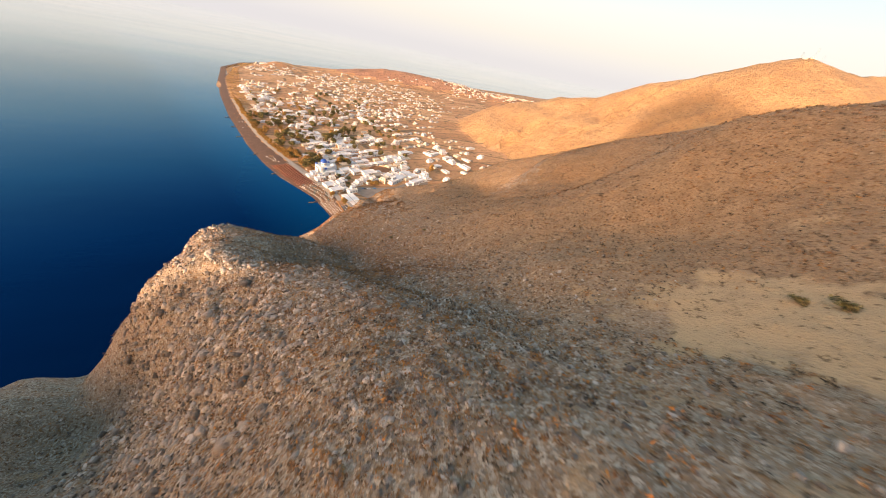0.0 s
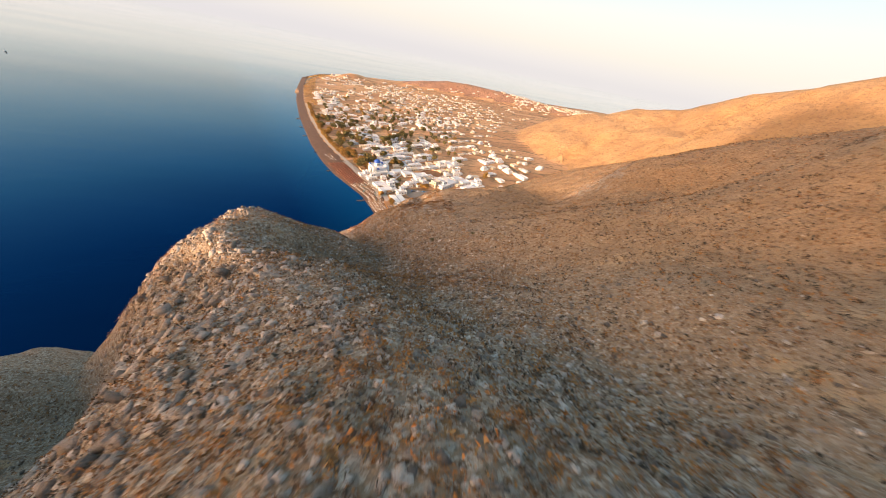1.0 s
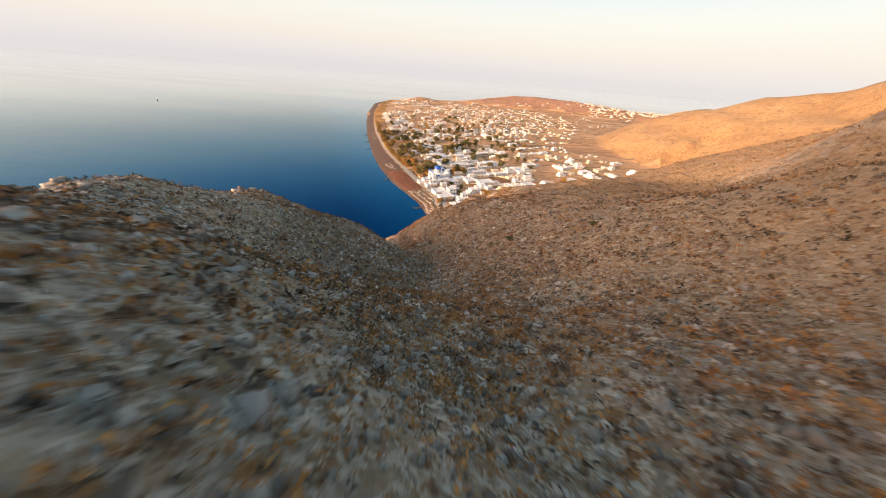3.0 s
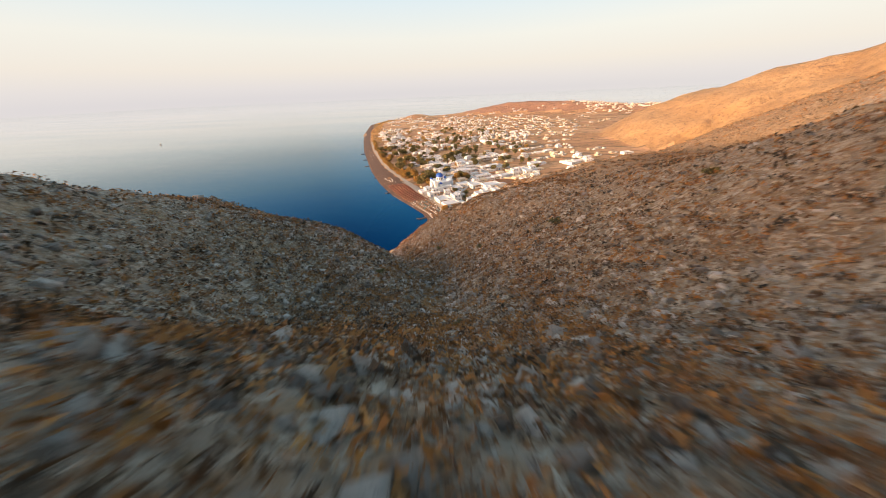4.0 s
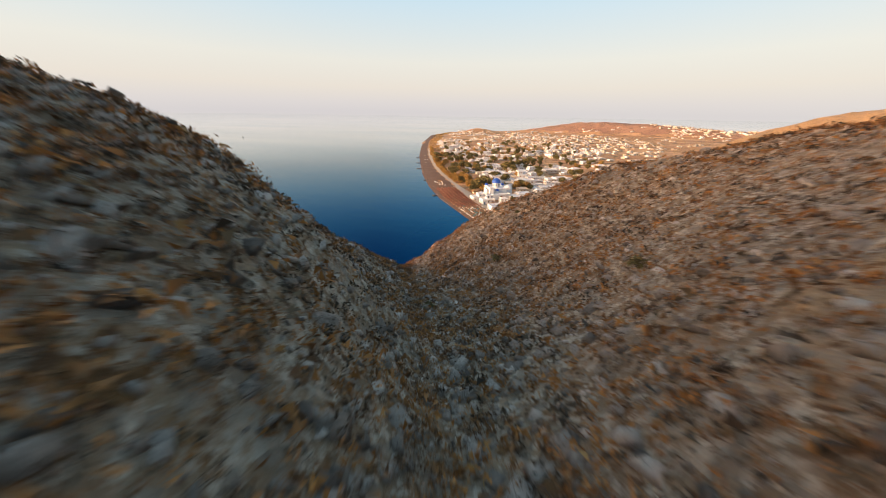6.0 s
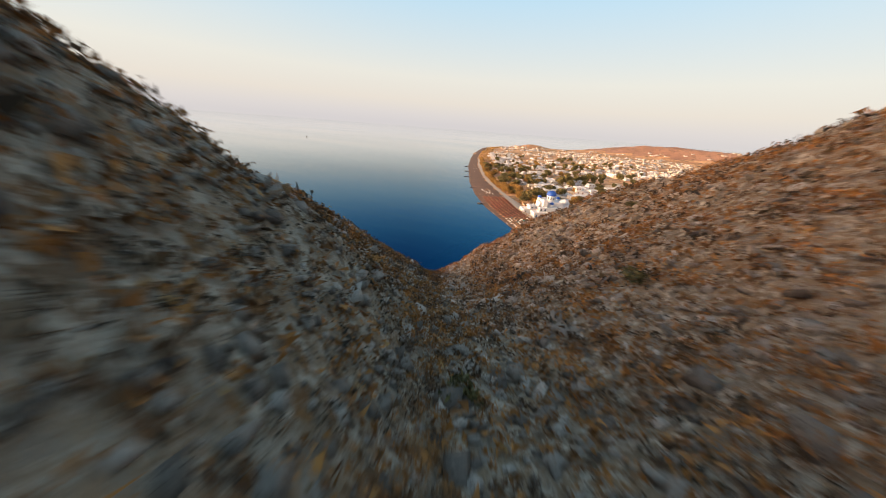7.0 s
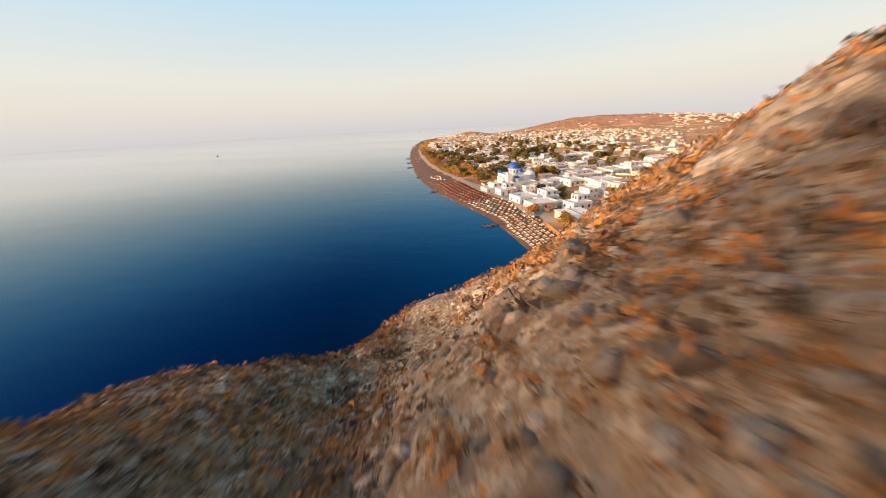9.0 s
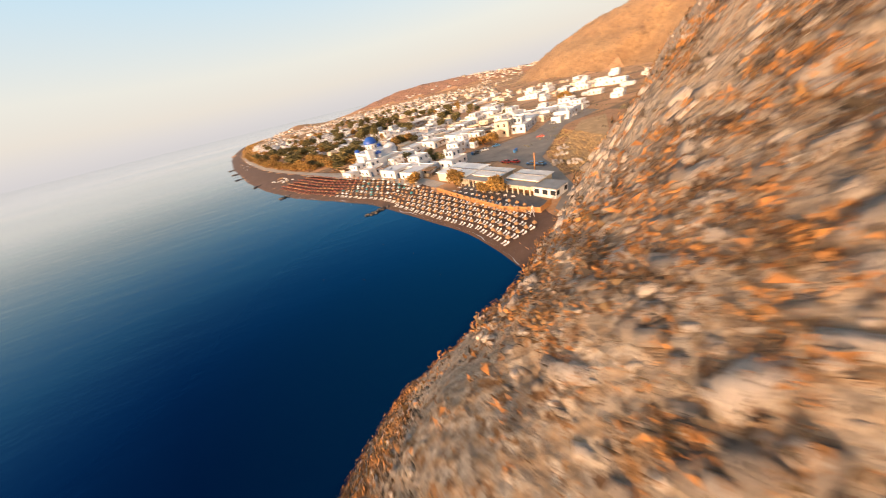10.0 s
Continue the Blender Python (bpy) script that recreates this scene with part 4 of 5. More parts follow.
# ---- trees ----
def tree(name, height, spread, seed, leaf, label, clumps=9, leaves_each=240):
    """A trunk with limbs and a crown of many small leaf clumps, standing at the origin."""
    g = np.random.default_rng(seed)
    root = tagged(new(name), label, "tree")
    bm = bmesh.new()
    tube(bm, (0, 0, -0.3), (0.1, 0.05, height * 0.45), 0.05 * height, 0.03 * height, 7)
    mids = []
    for k in range(clumps):
        a = 6.283 * k / clumps + g.uniform(-0.3, 0.3)
        r = spread * g.uniform(0.1, 0.58)
        mids.append(np.array((r * math.cos(a), r * math.sin(a), height * g.uniform(0.32, 0.76))))
        if k % 2 == 0:
            tube(bm, (0.1, 0.05, height * 0.35), tuple(mids[-1]), 0.02 * height, 0.008 * height, 5)
    part("trunk", bm, M_BARK, root)
    co = []
    for c in mids:
        n = leaves_each
        d = g.normal(0, 1, (n, 3))
        d /= np.linalg.norm(d, axis=1, keepdims=True)
        p = c + d * spread * np.array((0.46, 0.46, 0.36)) * (0.55 + 0.5 * g.random((n, 1)))
        s = 0.075 * spread
        co.append(np.stack([p + g.normal(0, s, (n, 3)), p + g.normal(0, s, (n, 3)), p + g.normal(0, s, (n, 3))], 1).reshape(-1, 3))
    co = np.concatenate(co)
    me = mesh_from("crown", co.tolist(), np.arange(len(co)).reshape(-1, 3).tolist())
    me.materials.append(leaf)
    crown = new("crown", me)
    crown.parent = root
    return root


TREES = [tree("tamarisk_tree", 3.9, 2.3, 1, M_GOLD, "rounded golden-green tamarisk tree", 11), tree("olive_tree", 4.4, 2.5, 2, M_OLIVE, "dense dark green garden tree"),
         tree("pine_tree", 6.6, 2.5, 3, M_OLIVE, "tall dark green pine between houses", 12), tree("tamarisk_tree", 3.6, 2.6, 4, M_GOLD, "low spreading golden tamarisk tree"),
         tree("olive_tree", 3.6, 2.2, 5, M_OLIVE, "small round olive tree")]
planted = set()


def plant(kind, x, y, size=1.0, turn=0.0):
    m = Matrix.Translation((x, y, level(x, y))) @ Matrix.Rotation(turn, 4, "Z") @ Matrix.Scale(size, 4)
    ob = TREES[kind]
    if kind in planted:
        ob = copy_thing(ob, m)
    else:
        planted.add(kind)
        ob.matrix_basis = m
    ob["group"] = "trees of the town"
    return ob


g = np.random.default_rng(77)
for x, y, s in ((-45, 380, 1.5), (-40, 379, 1.5), (-32, 370, 1.4), (-36, 377, 1.3), (-49, 384, 1.2)):
    plant(0, x, y, s, x)
for x, y, s in ((-22, 337, 1.5), (-19, 343, 1.7), (-15, 364, 1.5), (-12, 352, 1.6), (-8, 360, 1.3), (-26, 345, 1.4), (-14, 340, 1.3)):
    plant(0 if s < 1.5 else 1, x, y, s, x)
for x, y in ((-3, 443), (-6, 567), (8, 579), (16, 585), (18, 461), (29, 468), (38, 482), (8, 420), (12, 452), (0, 430), (24, 476), (5, 440)):
    plant(2, x, y, 1.25 + 0.3 * g.random(), x)
for x, y in ((-24, 472), (-20, 499), (-60, 433), (-54, 405), (-77, 485), (-94, 521), (61, 528), (73, 546), (76, 488), (67, 419), (75, 425), (-10, 396), (-30, 420), (-45, 440), (-38, 460)):
    plant(1, x, y, 1.1 + 0.4 * g.random(), x)
for x, y in ((23, 309), (22, 297), (13, 316), (24, 290), (30, 300), (44, 300), (47, 297), (51, 296)):
    plant(4 if x < 40 else 3, x, y, 1.0 + 0.2 * g.random(), x)
for x, y, s in ((17.0, 256.0, 1.05), (20.6, 243.4, 0.62), (22.8, 238.6, 1.08), (6.2, 272.0, 0.9)):
    plant(0, x, y, s, y)
for k in range(75):
    y = g.uniform(352, 560)
    plant(int(g.choice([0, 0, 1, 3, 4, 1])), coast(y) + float(np.interp(y, WIDE_Y, WIDE_D)) + 9 + g.uniform(0, 1) ** 1.3 * 60, y, g.uniform(0.75, 1.4), k)
for y in np.arange(368, 640, 5.5):
    plant(0 if g.random() < 0.5 else 3, coast(y) + float(np.interp(y, WIDE_Y, WIDE_D)) + 6 + g.uniform(-1, 2.5), y, g.uniform(0.75, 1.15), y)
for k in range(120):
    y = g.uniform(330, 760)
    plant(int(g.choice([1, 1, 4, 4, 0, 2])), coast(y) + 45 + g.uniform(0, 1) * (70 + 0.25 * y), y, g.uniform(0.8, 1.25), k)


# ---- houses ----
def window(parent, x, y, z, w, h, side, fine):
    """A framed window on a wall; side is 'x' or 'y', the wall's normal axis, with its sign."""
    sx, sy = (0.12, w) if side[1] == "x" else (w, 0.12)
    fr = part("window", fresh((x, y, z, sx, sy, h)), M_SHUTTER if fine == 2 else M_WOODEN, parent)
    if fine:
        px, py = (0.13, w - 0.24) if side[1] == "x" else (w - 0.24, 0.13)
        off = 0.02 if side[0] == "+" else -0.02
        part("pane", fresh((x + (off if side[1] == "x" else 0), y + (off if side[1] == "y" else 0), z + 0.12, px, py, h - 0.24)), M_GLASS, fr)
    return fr


def shell(w, d, h, cx=0.0, cy=0.0, z=0.0, rim=0.35):
    """Walls with a low parapet round a sunken flat roof."""
    bm = bmesh.new()
    box(bm, cx, cy, z, w, d, h)
    top = max(bm.faces, key=lambda f: f.calc_center_median().z)
    bmesh.ops.inset_individual(bm, faces=[top], thickness=0.25)
    top = max(bm.faces, key=lambda f: (f.calc_center_median().z, f.calc_area()))
    inner = [f for f in bm.faces if f.normal.z > 0.9 and all(abs(v.co.x - cx) < w / 2 - 0.1 and abs(v.co.y - cy) < d / 2 - 0.1 for v in f.verts)]
    moved = bmesh.ops.extrude_face_region(bm, geom=inner)["geom"]
    bmesh.ops.translate(bm, verts=[v for v in moved if isinstance(v, bmesh.types.BMVert)], vec=(0, 0, -rim))
    bmesh.ops.delete(bm, geom=inner, context="FACES")
    return bm


def house(seed, fine, wall=None):
    g = random.Random(seed)
    wall = wall or M_WHITE
    w, d = g.uniform(8.5, 13.5), g.uniform(6.5, 9.5)
    two = g.random() < 0.4
    h = 3.2
    colour = {M_WHITE: "white plastered", M_CREAM: "cream plastered", M_GREYWALL: "bare concrete"}[wall]
    root = tagged(new("house"), f"{colour} {'two-storey' if two else 'single-storey'} cube house with a flat roof", "house", "houses of the town")
    part("wall", shell(w, d, h + 0.7, 0, 0, -0.4), wall, root)
    if two:
        uw, ud = w * g.uniform(0.5, 0.85), d * g.uniform(0.55, 0.9)
        ux, uy = g.choice((-1, 1)) * (w - uw) / 2 * 0.96, g.choice((-1, 1)) * (d - ud) / 2 * 0.96
        part("upper_wall", shell(uw, ud, 3.0, ux, uy, h - 0.1), wall, root)
        for s in (-1, 1):
            for k in range(2):
                window(root, ux + (k - 0.5) * uw * 0.5, uy + s * ud / 2, h + 0.8, 1.0, 1.3, ("+y" if s > 0 else "-y"), fine)
                window(root, ux + s * uw / 2, uy + (k - 0.5) * ud * 0.45, h + 0.8, 1.0, 1.3, ("+x" if s > 0 else "-x"), fine)
    if g.random() < 0.55:
        part("side_wing", shell(w * 0.5, d * 0.6, 2.7, g.choice((-1, 1)) * w * 0.72, g.uniform(-0.2, 0.2) * d, -0.3), wall, root)
    if g.random() < 0.5:
        part("pergola", fresh((0, -d / 2 - 1.2, 2.45, w * 0.6, 2.4, 0.12), (-w * 0.27, -d / 2 - 2.2, -0.3, 0.16, 0.16, 2.8), (w * 0.27, -d / 2 - 2.2, -0.3, 0.16, 0.16, 2.8)), M_WOODEN, root)
    n = 3 if w > 9 else 2
    for s in (-1, 1):
        for k in range(n):
            x = (k - (n - 1) / 2) * w / n
            if s < 0 and k == 0:
                part("door", fresh((x, -d / 2, 0.02, 1.0, 0.14, 2.1)), M_SHUTTER if g.random() < 0.5 else M_WOODEN, root)
            else:
                window(root, x, s * d / 2, 1.0, 1.0, 1.25, ("+y" if s > 0 else "-y"), fine)
        for k in range(2):
            window(root, s * w / 2, (k - 0.5) * d * 0.5, 1.0, 1.0, 1.25, ("+x" if s > 0 else "-x"), fine)
    if g.random() < 0.5:
        part("chimney", fresh((w * 0.3, d * 0.25, h, 0.6, 0.6, 1.3 + (3.0 if two else 0))), wall, root)
    if g.random() < 0.5:
        bm = bmesh.new()
        tube(bm, (-w * 0.25, d * 0.1, h + (2.9 if two else 0)), (w * -0.25 + 1.1, d * 0.1, h + (2.9 if two else 0) + 0.3), 0.3, 0.3, 8)
        part("water_tank", bm, M_STEEL, root)
    return root


FINE = [house(k, 2 if k % 3 else 1, (M_WHITE, M_WHITE, M_WHITE, M_CREAM, M_WHITE)[k % 5]) for k in range(7)] + [house(21, 1, M_GREYWALL)]
PLAINER = [house(50 + k, 0, M_CREAM if k == 3 else M_WHITE) for k in range(6)]
used = set()


def settle(proto, x, y, turn, size=1.0):
    m = Matrix.Translation((x, y, level(x, y) + 0.05)) @ Matrix.Rotation(turn, 4, "Z") @ Matrix.Scale(size, 4)
    if proto.name in used:
        return copy_thing(proto, m)
    used.add(proto.name)
    proto.matrix_basis = m
    return proto


TAKEN = [(-45, 398, 14), (-22, 388, 11), (-62, 436, 13), (-36, 432, 10), (-78, 470, 10), (-10, 372, 7), (0, 331, 17), (22, 258, 13), (33, 238, 12), (-12, 352, 8), (-22, 340, 7), (-42, 378, 9), (60, 338, 13), (5, 275, 4), (14, 266, 6)]
ROAD_MID = [(34, 222), (43, 240), (52, 258), (68, 273), (86, 290), (112, 300), (34, 285), (48, 288), (60, 288)]


def room(x, y, r):
    if any(math.hypot(x - a, y - b) < r + c for a, b, c in TAKEN):
        return False
    if any(math.hypot(x - a, y - b) < 10 for a, b in ROAD_MID):
        return False
    return float(hillside(np.array([x]), np.array([y]))[0]) < float(plain(np.array([x]), np.array([y]))[0]) + 0.5 if y < 330 and x < 320 else True


g = random.Random(5)
AXIS = radians(28)


def row(x, y, gap, slack):
    """The nearest place on one of the lanes that run inland from the beach."""
    c, s = math.cos(AXIS), math.sin(AXIS)
    u, v = x * c + y * s, y * c - x * s
    v = gap * round(v / gap) + slack
    return u * c - v * s, u * s + v * c


# houses that stand out near the beach: place, turn, size, prototype
for x, y, a, s, k in ((10, 282, 30, 0.95, 0), (3, 292, 30, 1.1, 1), (12, 293, 32, 0.9, 2), (25, 280, 30, 1.0, 4), (46, 324, 24, 1.25, 0), (55, 318, 24, 1.1, 7), (31, 327, 28, 0.95, 1),
                      (41, 312, 24, 0.8, 2), (62, 305, 40, 1.1, 3), (70, 302, 40, 1.1, 4), (79, 312, 42, 1.2, 0), (66, 318, 35, 1.0, 5), (96, 318, 30, 1.0, 6), (14, 322, 28, 0.8, 5), (20, 332, 28, 0.9, 6),
                      (-14, 316, 30, 0.9, 2), (-6, 308, 30, 1.0, 4), (88, 325, 30, 1.0, 1), (110, 320, 20, 1.0, 2)):
    settle(FINE[k], x, y, radians(a), s)
    TAKEN.append((x, y, 6.0))
count = 0
for attempt in range(6000):
    if count >= 115:
        break
    y = g.uniform(300, 470)
    x = coast(y) + 42 + g.uniform(0, 1) ** 1.2 * (110 + 0.2 * (y - 300))
    x, y = row(x, y, 13.0, g.uniform(-1.2, 1.2))
    if vnoise(np.array([x / 26]), np.array([y / 26]), 19)[0] > -0.25 and room(x, y, 3.0):
        settle(g.choice(PLAINER), x, y, AXIS + g.choice((0, 0, math.pi, math.pi, math.pi / 2)) + g.uniform(-0.12, 0.12), g.uniform(0.75, 1.1))
        TAKEN.append((x, y, 4.3))
        count += 1
count = 0
for attempt in range(6000):
    if count >= 28:
        break
    y = g.uniform(312, 440)
    x = g.uniform(72, 215) + 0.2 * (y - 312)
    x, y = row(x, y, 19.0, g.uniform(-1.5, 1.5))
    if room(x, y, 5.0):
        settle(g.choice(PLAINER), x, y, AXIS + g.choice((0, 0, math.pi, math.pi, math.pi / 2)) + g.uniform(-0.12, 0.12), g.uniform(0.75, 1.1))
        TAKEN.append((x, y, 4.3))
        count += 1
count = 0
for attempt in range(6000):
    if count >= 130:
        break
    y = g.uniform(440, 760)
    x = coast(y) + 38 + g.uniform(0, 1) ** 1.5 * (230 + 0.2 * (y - 440))
    x, y = row(x, y, 14.0, g.uniform(-1.5, 1.5))
    if vnoise(np.array([x / 34]), np.array([y / 34]), 20)[0] > -0.2 and room(x, y, 3.0):
        settle(g.choice(PLAINER), x, y, AXIS + g.choice((0, 0, math.pi, math.pi, math.pi / 2)) + g.uniform(-0.15, 0.15), g.uniform(0.65, 0.95))
        TAKEN.append((x, y, 3.6))
        count += 1


def far_wall_material():
    m = Mat("whitewash_and_plaster", 0.9)
    c = m.ramp(m.island(), [(0.0, (0.40, 0.30, 0.21)), (0.25, (0.46, 0.38, 0.29)), (0.55, (0.56, 0.52, 0.47)), (1.0, (0.66, 0.65, 0.64))])
    m.bump(m.noise(3, 3), 0.1, 0.03)
    return m.done(m.mix(m.grey(m.noise(0.4, 5), 0.4, 0.7), m.mix(1.0, c, (0.82, 0.8, 0.78), "MULTIPLY"), c))


M_FARWALL = far_wall_material()


def village(name, spots, label, seed):
    """Far houses, each a stepped block with dark windows, joined."""
    g = np.random.default_rng(seed)
    n = len(spots)
    x, y = np.array(spots).T
    z = ground_height(x, y)
    co, quads, dark, k = [], [], [], 0

    def block(cx, cy, cz, w, d, h, a):
        nonlocal k
        v = CUBE * np.array((w, d, h)) / 2 + np.array((0, 0, h / 2))
        c, s = math.cos(a), math.sin(a)
        co.append(np.stack([cx + v[:, 0] * c - v[:, 1] * s, cy + v[:, 0] * s + v[:, 1] * c, cz + v[:, 2]], -1))
        quads.append(CUBE_TRI + 8 * k)
        k += 1

    for i in range(n):
        a = AXIS + g.uniform(-0.2, 0.2)
        w, d = g.uniform(4.2, 10.5), g.uniform(3.2, 5.2)
        block(x[i], y[i], z[i] - 0.6, w, d, g.uniform(2.3, 3.0), a)
        if g.random() < 0.18:
            block(x[i] + g.uniform(-1, 1), y[i] + g.uniform(-1, 1), z[i] + 1.6, w * 0.5, d * 0.6, 2.6, a)
        if g.random() < 0.5:
            block(x[i] + w * 0.6, y[i], z[i] - 0.6, w * 0.6, d * 0.6, 2.5, a)
        c, s = math.cos(a), math.sin(a)
        for wx in (-0.25, 0.2):
            dark.append((x[i] + wx * w * c + d / 2 * s, y[i] + wx * w * s - d / 2 * c, z[i] + 0.8, 1.1, 0.3, 1.3, a))
    soup(name, np.concatenate(co), np.concatenate(quads), M_FARWALL, label, "houses")
    co, quads, k = [], [], 0
    for args in dark:
        block(*args)
    soup(name + "_windows", np.concatenate(co), np.concatenate(quads), M_GLASS, "small dark windows of the far houses", "windows")


g = np.random.default_rng(9)
spots = []
while len(spots) < 480:
    y = g.uniform(540, 1120)
    x = coast(y) + 45 + abs(g.normal(0, 1)) * (130 + 0.16 * y)
    x, y = row(x, y, 17.0, g.normal(0, 1.6))
    if np.hypot(*(np.array([(a, b) for a, b, _ in TAKEN[-150:]]) - (x, y)).T).min() > 8 and vnoise(np.array([x / 42]), np.array([y / 42]), 23)[0] > -0.25 and float(ridges(np.array([x]), np.array([y]))[0][0]) < -16:
        spots.append((x, y))
village("distant_houses", spots, "scattered white houses of the far end of the town", 12)
spots = []
for k in range(270):
    y = g.uniform(330, 980)
    spots.append(row(coast(y) + 200 + g.uniform(0, 1) * (120 + 0.22 * y), y, 27.0, g.normal(0, 1.8)))
spots = [(a, b) for a, b in spots if float(ridges(np.array([a]), np.array([b]))[0][0]) < -16]
village("farm_houses", spots, "white farm houses between dry fields", 13)
spots = [(390 + 380 * t + g.normal(0, 22), 1105 - 160 * t + g.normal(0, 30)) for t in g.uniform(0, 1, 330)]
village("inland_village", spots, "dense pale village on rising ground far inland", 14)
spots = [(730 + g.uniform(-25, 30), 352 + g.uniform(-12, 12)) for k in range(5)]
village("summit_buildings", spots, "small pale buildings on the far summit", 15)

# scrub and field walls of the plain
x = g.uniform(-150, 520, 9000)
y = g.uniform(270, 1150, 9000)
ok = (x > coast(y) + 42) & (vnoise(x / 38, y / 38, 3) > -0.1) & (ridges(x, y)[0] < plain(x, y)) & ~((hillside(x, y) > plain(x, y) + 0.5) & (y < 330))
x, y = x[ok], y[ok]
tufts("garden_shrubs", x, y, ground_height(x, y), g, 0.7, 2.9, 12, M_OLIVE, "dark green shrubs and hedges between houses and fields", "shrubs")
x, y = g.uniform(34, 78, 5200), g.uniform(226, 282, 5200)
ok = (hillside(x, y) < plain(x, y)) & (x > np.interp(y, [222, 243, 256, 271, 287], [41, 47, 53, 68, 86]) - 1)
x, y = x[ok], y[ok]
tufts("dry_field_grass", x, y, ground_height(x, y), g, 0.25, 0.9, 8, M_STRAWGRASS, "golden dry grass in the field below the mountain", "grass")

y = g.uniform(600, 1120, 2600)
x = coast(y) + np.interp(y, WIDE_Y, WIDE_D) + g.uniform(2, 26, 2600)
tufts("tamarisk_hedge", x, y, ground_height(x, y), g, 0.8, 2.4, 16, M_GOLD, "golden tamarisk scrub behind the far beach", "shrubs")
x, y = g.uniform(-150, 520, 9000), g.uniform(290, 1200, 9000)
ok = (x > coast(y) + 40) & (vnoise(x / 30, y / 30, 9) > 0.05) & (ridges(x, y)[0] < plain(x, y)) & ~((hillside(x, y) > plain(x, y) + 0.5) & (y < 330))
x, y = x[ok], y[ok]
tufts("dry_plain_grass", x, y, ground_height(x, y), g, 0.5, 1.6, 9, M_STRAWGRASS, "dry golden scrub on the fields between houses", "grass")


# ---- the church with blue domes ----
def ball(bm, x, y, z, r, squash=1.0, seg=20):
    made = bmesh.ops.create_uvsphere(bm, u_segments=seg, v_segments=seg // 2, radius=r)["verts"]
    for v in made:
        v.co = Vector((x + v.co.x, y + v.co.y, z + max(v.co.z, -0.05 * r) * squash))
    for f in bm.faces:
        f.smooth = True


church = tagged(new("church"), "white church with one large and three small blue domes", "church")
part("nave", shell(13, 17, 7.2, 1, 4, -0.4), M_WHITE, church)
part("transept", shell(18, 8, 6.2, 1, 3, -0.4), M_WHITE, church)
part("narthex", shell(15, 7, 4.6, 1, -7, -0.4), M_WHITE, church)
bm = bmesh.new()
tube(bm, (10.5, 2, -0.4), (10.5, 2, 5.6), 3.6, 3.6, 20)
ball(bm, 10.5, 2, 5.6, 3.6, 0.75)
part("apse", bm, M_WHITE, church)
bm = bmesh.new()
tube(bm, (1, 4, 6.6), (1, 4, 10.4), 3.1, 3.1, 20)
drum = part("drum", bm, M_WHITE, church)
bm = bmesh.new()
ball(bm, 1, 4, 10.35, 3.5, 0.95, 24)
part("dome", bm, M_DOME, drum, "deep blue painted dome")
bm = bmesh.new()
tube(bm, (1, 4, 13.3), (1, 4, 14.5), 0.07, 0.07, 6)
box(bm, 1, 4, 14.0, 0.5, 0.12, 0.12)
part("cross", bm, M_STEEL, drum)
for k in range(10):
    a = 6.283 * k / 10
    part("window", fresh((1 + 3.06 * math.cos(a), 4 + 3.06 * math.sin(a), 7.6, 0.16, 0.7, 1.8, a)), M_GLASS, drum)
for x, y, h, r in ((-5.5, 9, 6.4, 1.5), (-1.0, -5.5, 5.0, 1.45), (8.5, 9.5, 6.0, 1.5)):
    bm = bmesh.new()
    tube(bm, (x, y, 4.0), (x, y, h + 1.0), r * 0.93, r * 0.93, 14)
    turret = part("turret", bm, M_WHITE, church)
    bm = bmesh.new()
    ball(bm, x, y, h + 0.95, r, 0.95, 16)
    part("dome", bm, M_DOME, turret, "small blue painted dome")
for s in (-1, 1):
    for k in range(4):
        part("window", fresh((1 + s * 6.5, -2 + k * 3.6, 2.6, 0.14, 0.9, 2.0)), M_GLASS, church)
part("door", fresh((1, -10.5, 0, 1.8, 0.14, 2.8)), M_WOODEN, church)
part("bell_tower", shell(3, 3, 9.5, -6, -6, -0.4), M_WHITE, church)
church.matrix_basis = Matrix.Translation((-1.5, 328, level(0, 330))) @ Matrix.Rotation(radians(24), 4, "Z")


def run_wall(name, points, h, thick, material, label, category):
    """A free-standing wall or fence through the given points, a panel for each stretch."""
    root = tagged(new(name), label, category)
    for (x0, y0), (x1, y1) in zip(points, points[1:]):
        n = max(1, round(math.hypot(x1 - x0, y1 - y0) / 3.0))
        for k in range(n):
            t = (k + 0.5) / n
            x, y = x0 + (x1 - x0) * t, y0 + (y1 - y0) * t
            bm = bmesh.new()
            box(bm, x, y, level(x, y) - 0.3, math.hypot(x1 - x0, y1 - y0) / n - 0.02, thick, h + 0.3, math.atan2(y1 - y0, x1 - x0))
            part("panel", bm, material, root)
    return root


run_wall("churchyard_wall", [(-16, 327), (-7, 312), (12, 300), (34, 345), (20, 352)], 1.6, 0.35, M_WHITE, "low white plastered wall round the church", "wall")
run_wall("field_wall", [(44, 336), (68, 328), (80, 346), (52, 355)], 1.1, 0.4, M_CREAM, "low stone wall round a bare brown field", "wall")
field = slab("bare_field", [(45, 337), (67, 329), (78, 345), (53, 353)], 0.1, worn("ploughed_soil", (0.30, 0.145, 0.07), 0.95, 0.35, 0.4), "bare reddish brown field", "field")


# ---- the beach restaurant ----
def turned(x, y, a, ox, oy):
    return ox + x * math.cos(a) - y * math.sin(a), oy + x * math.sin(a) + y * math.cos(a)


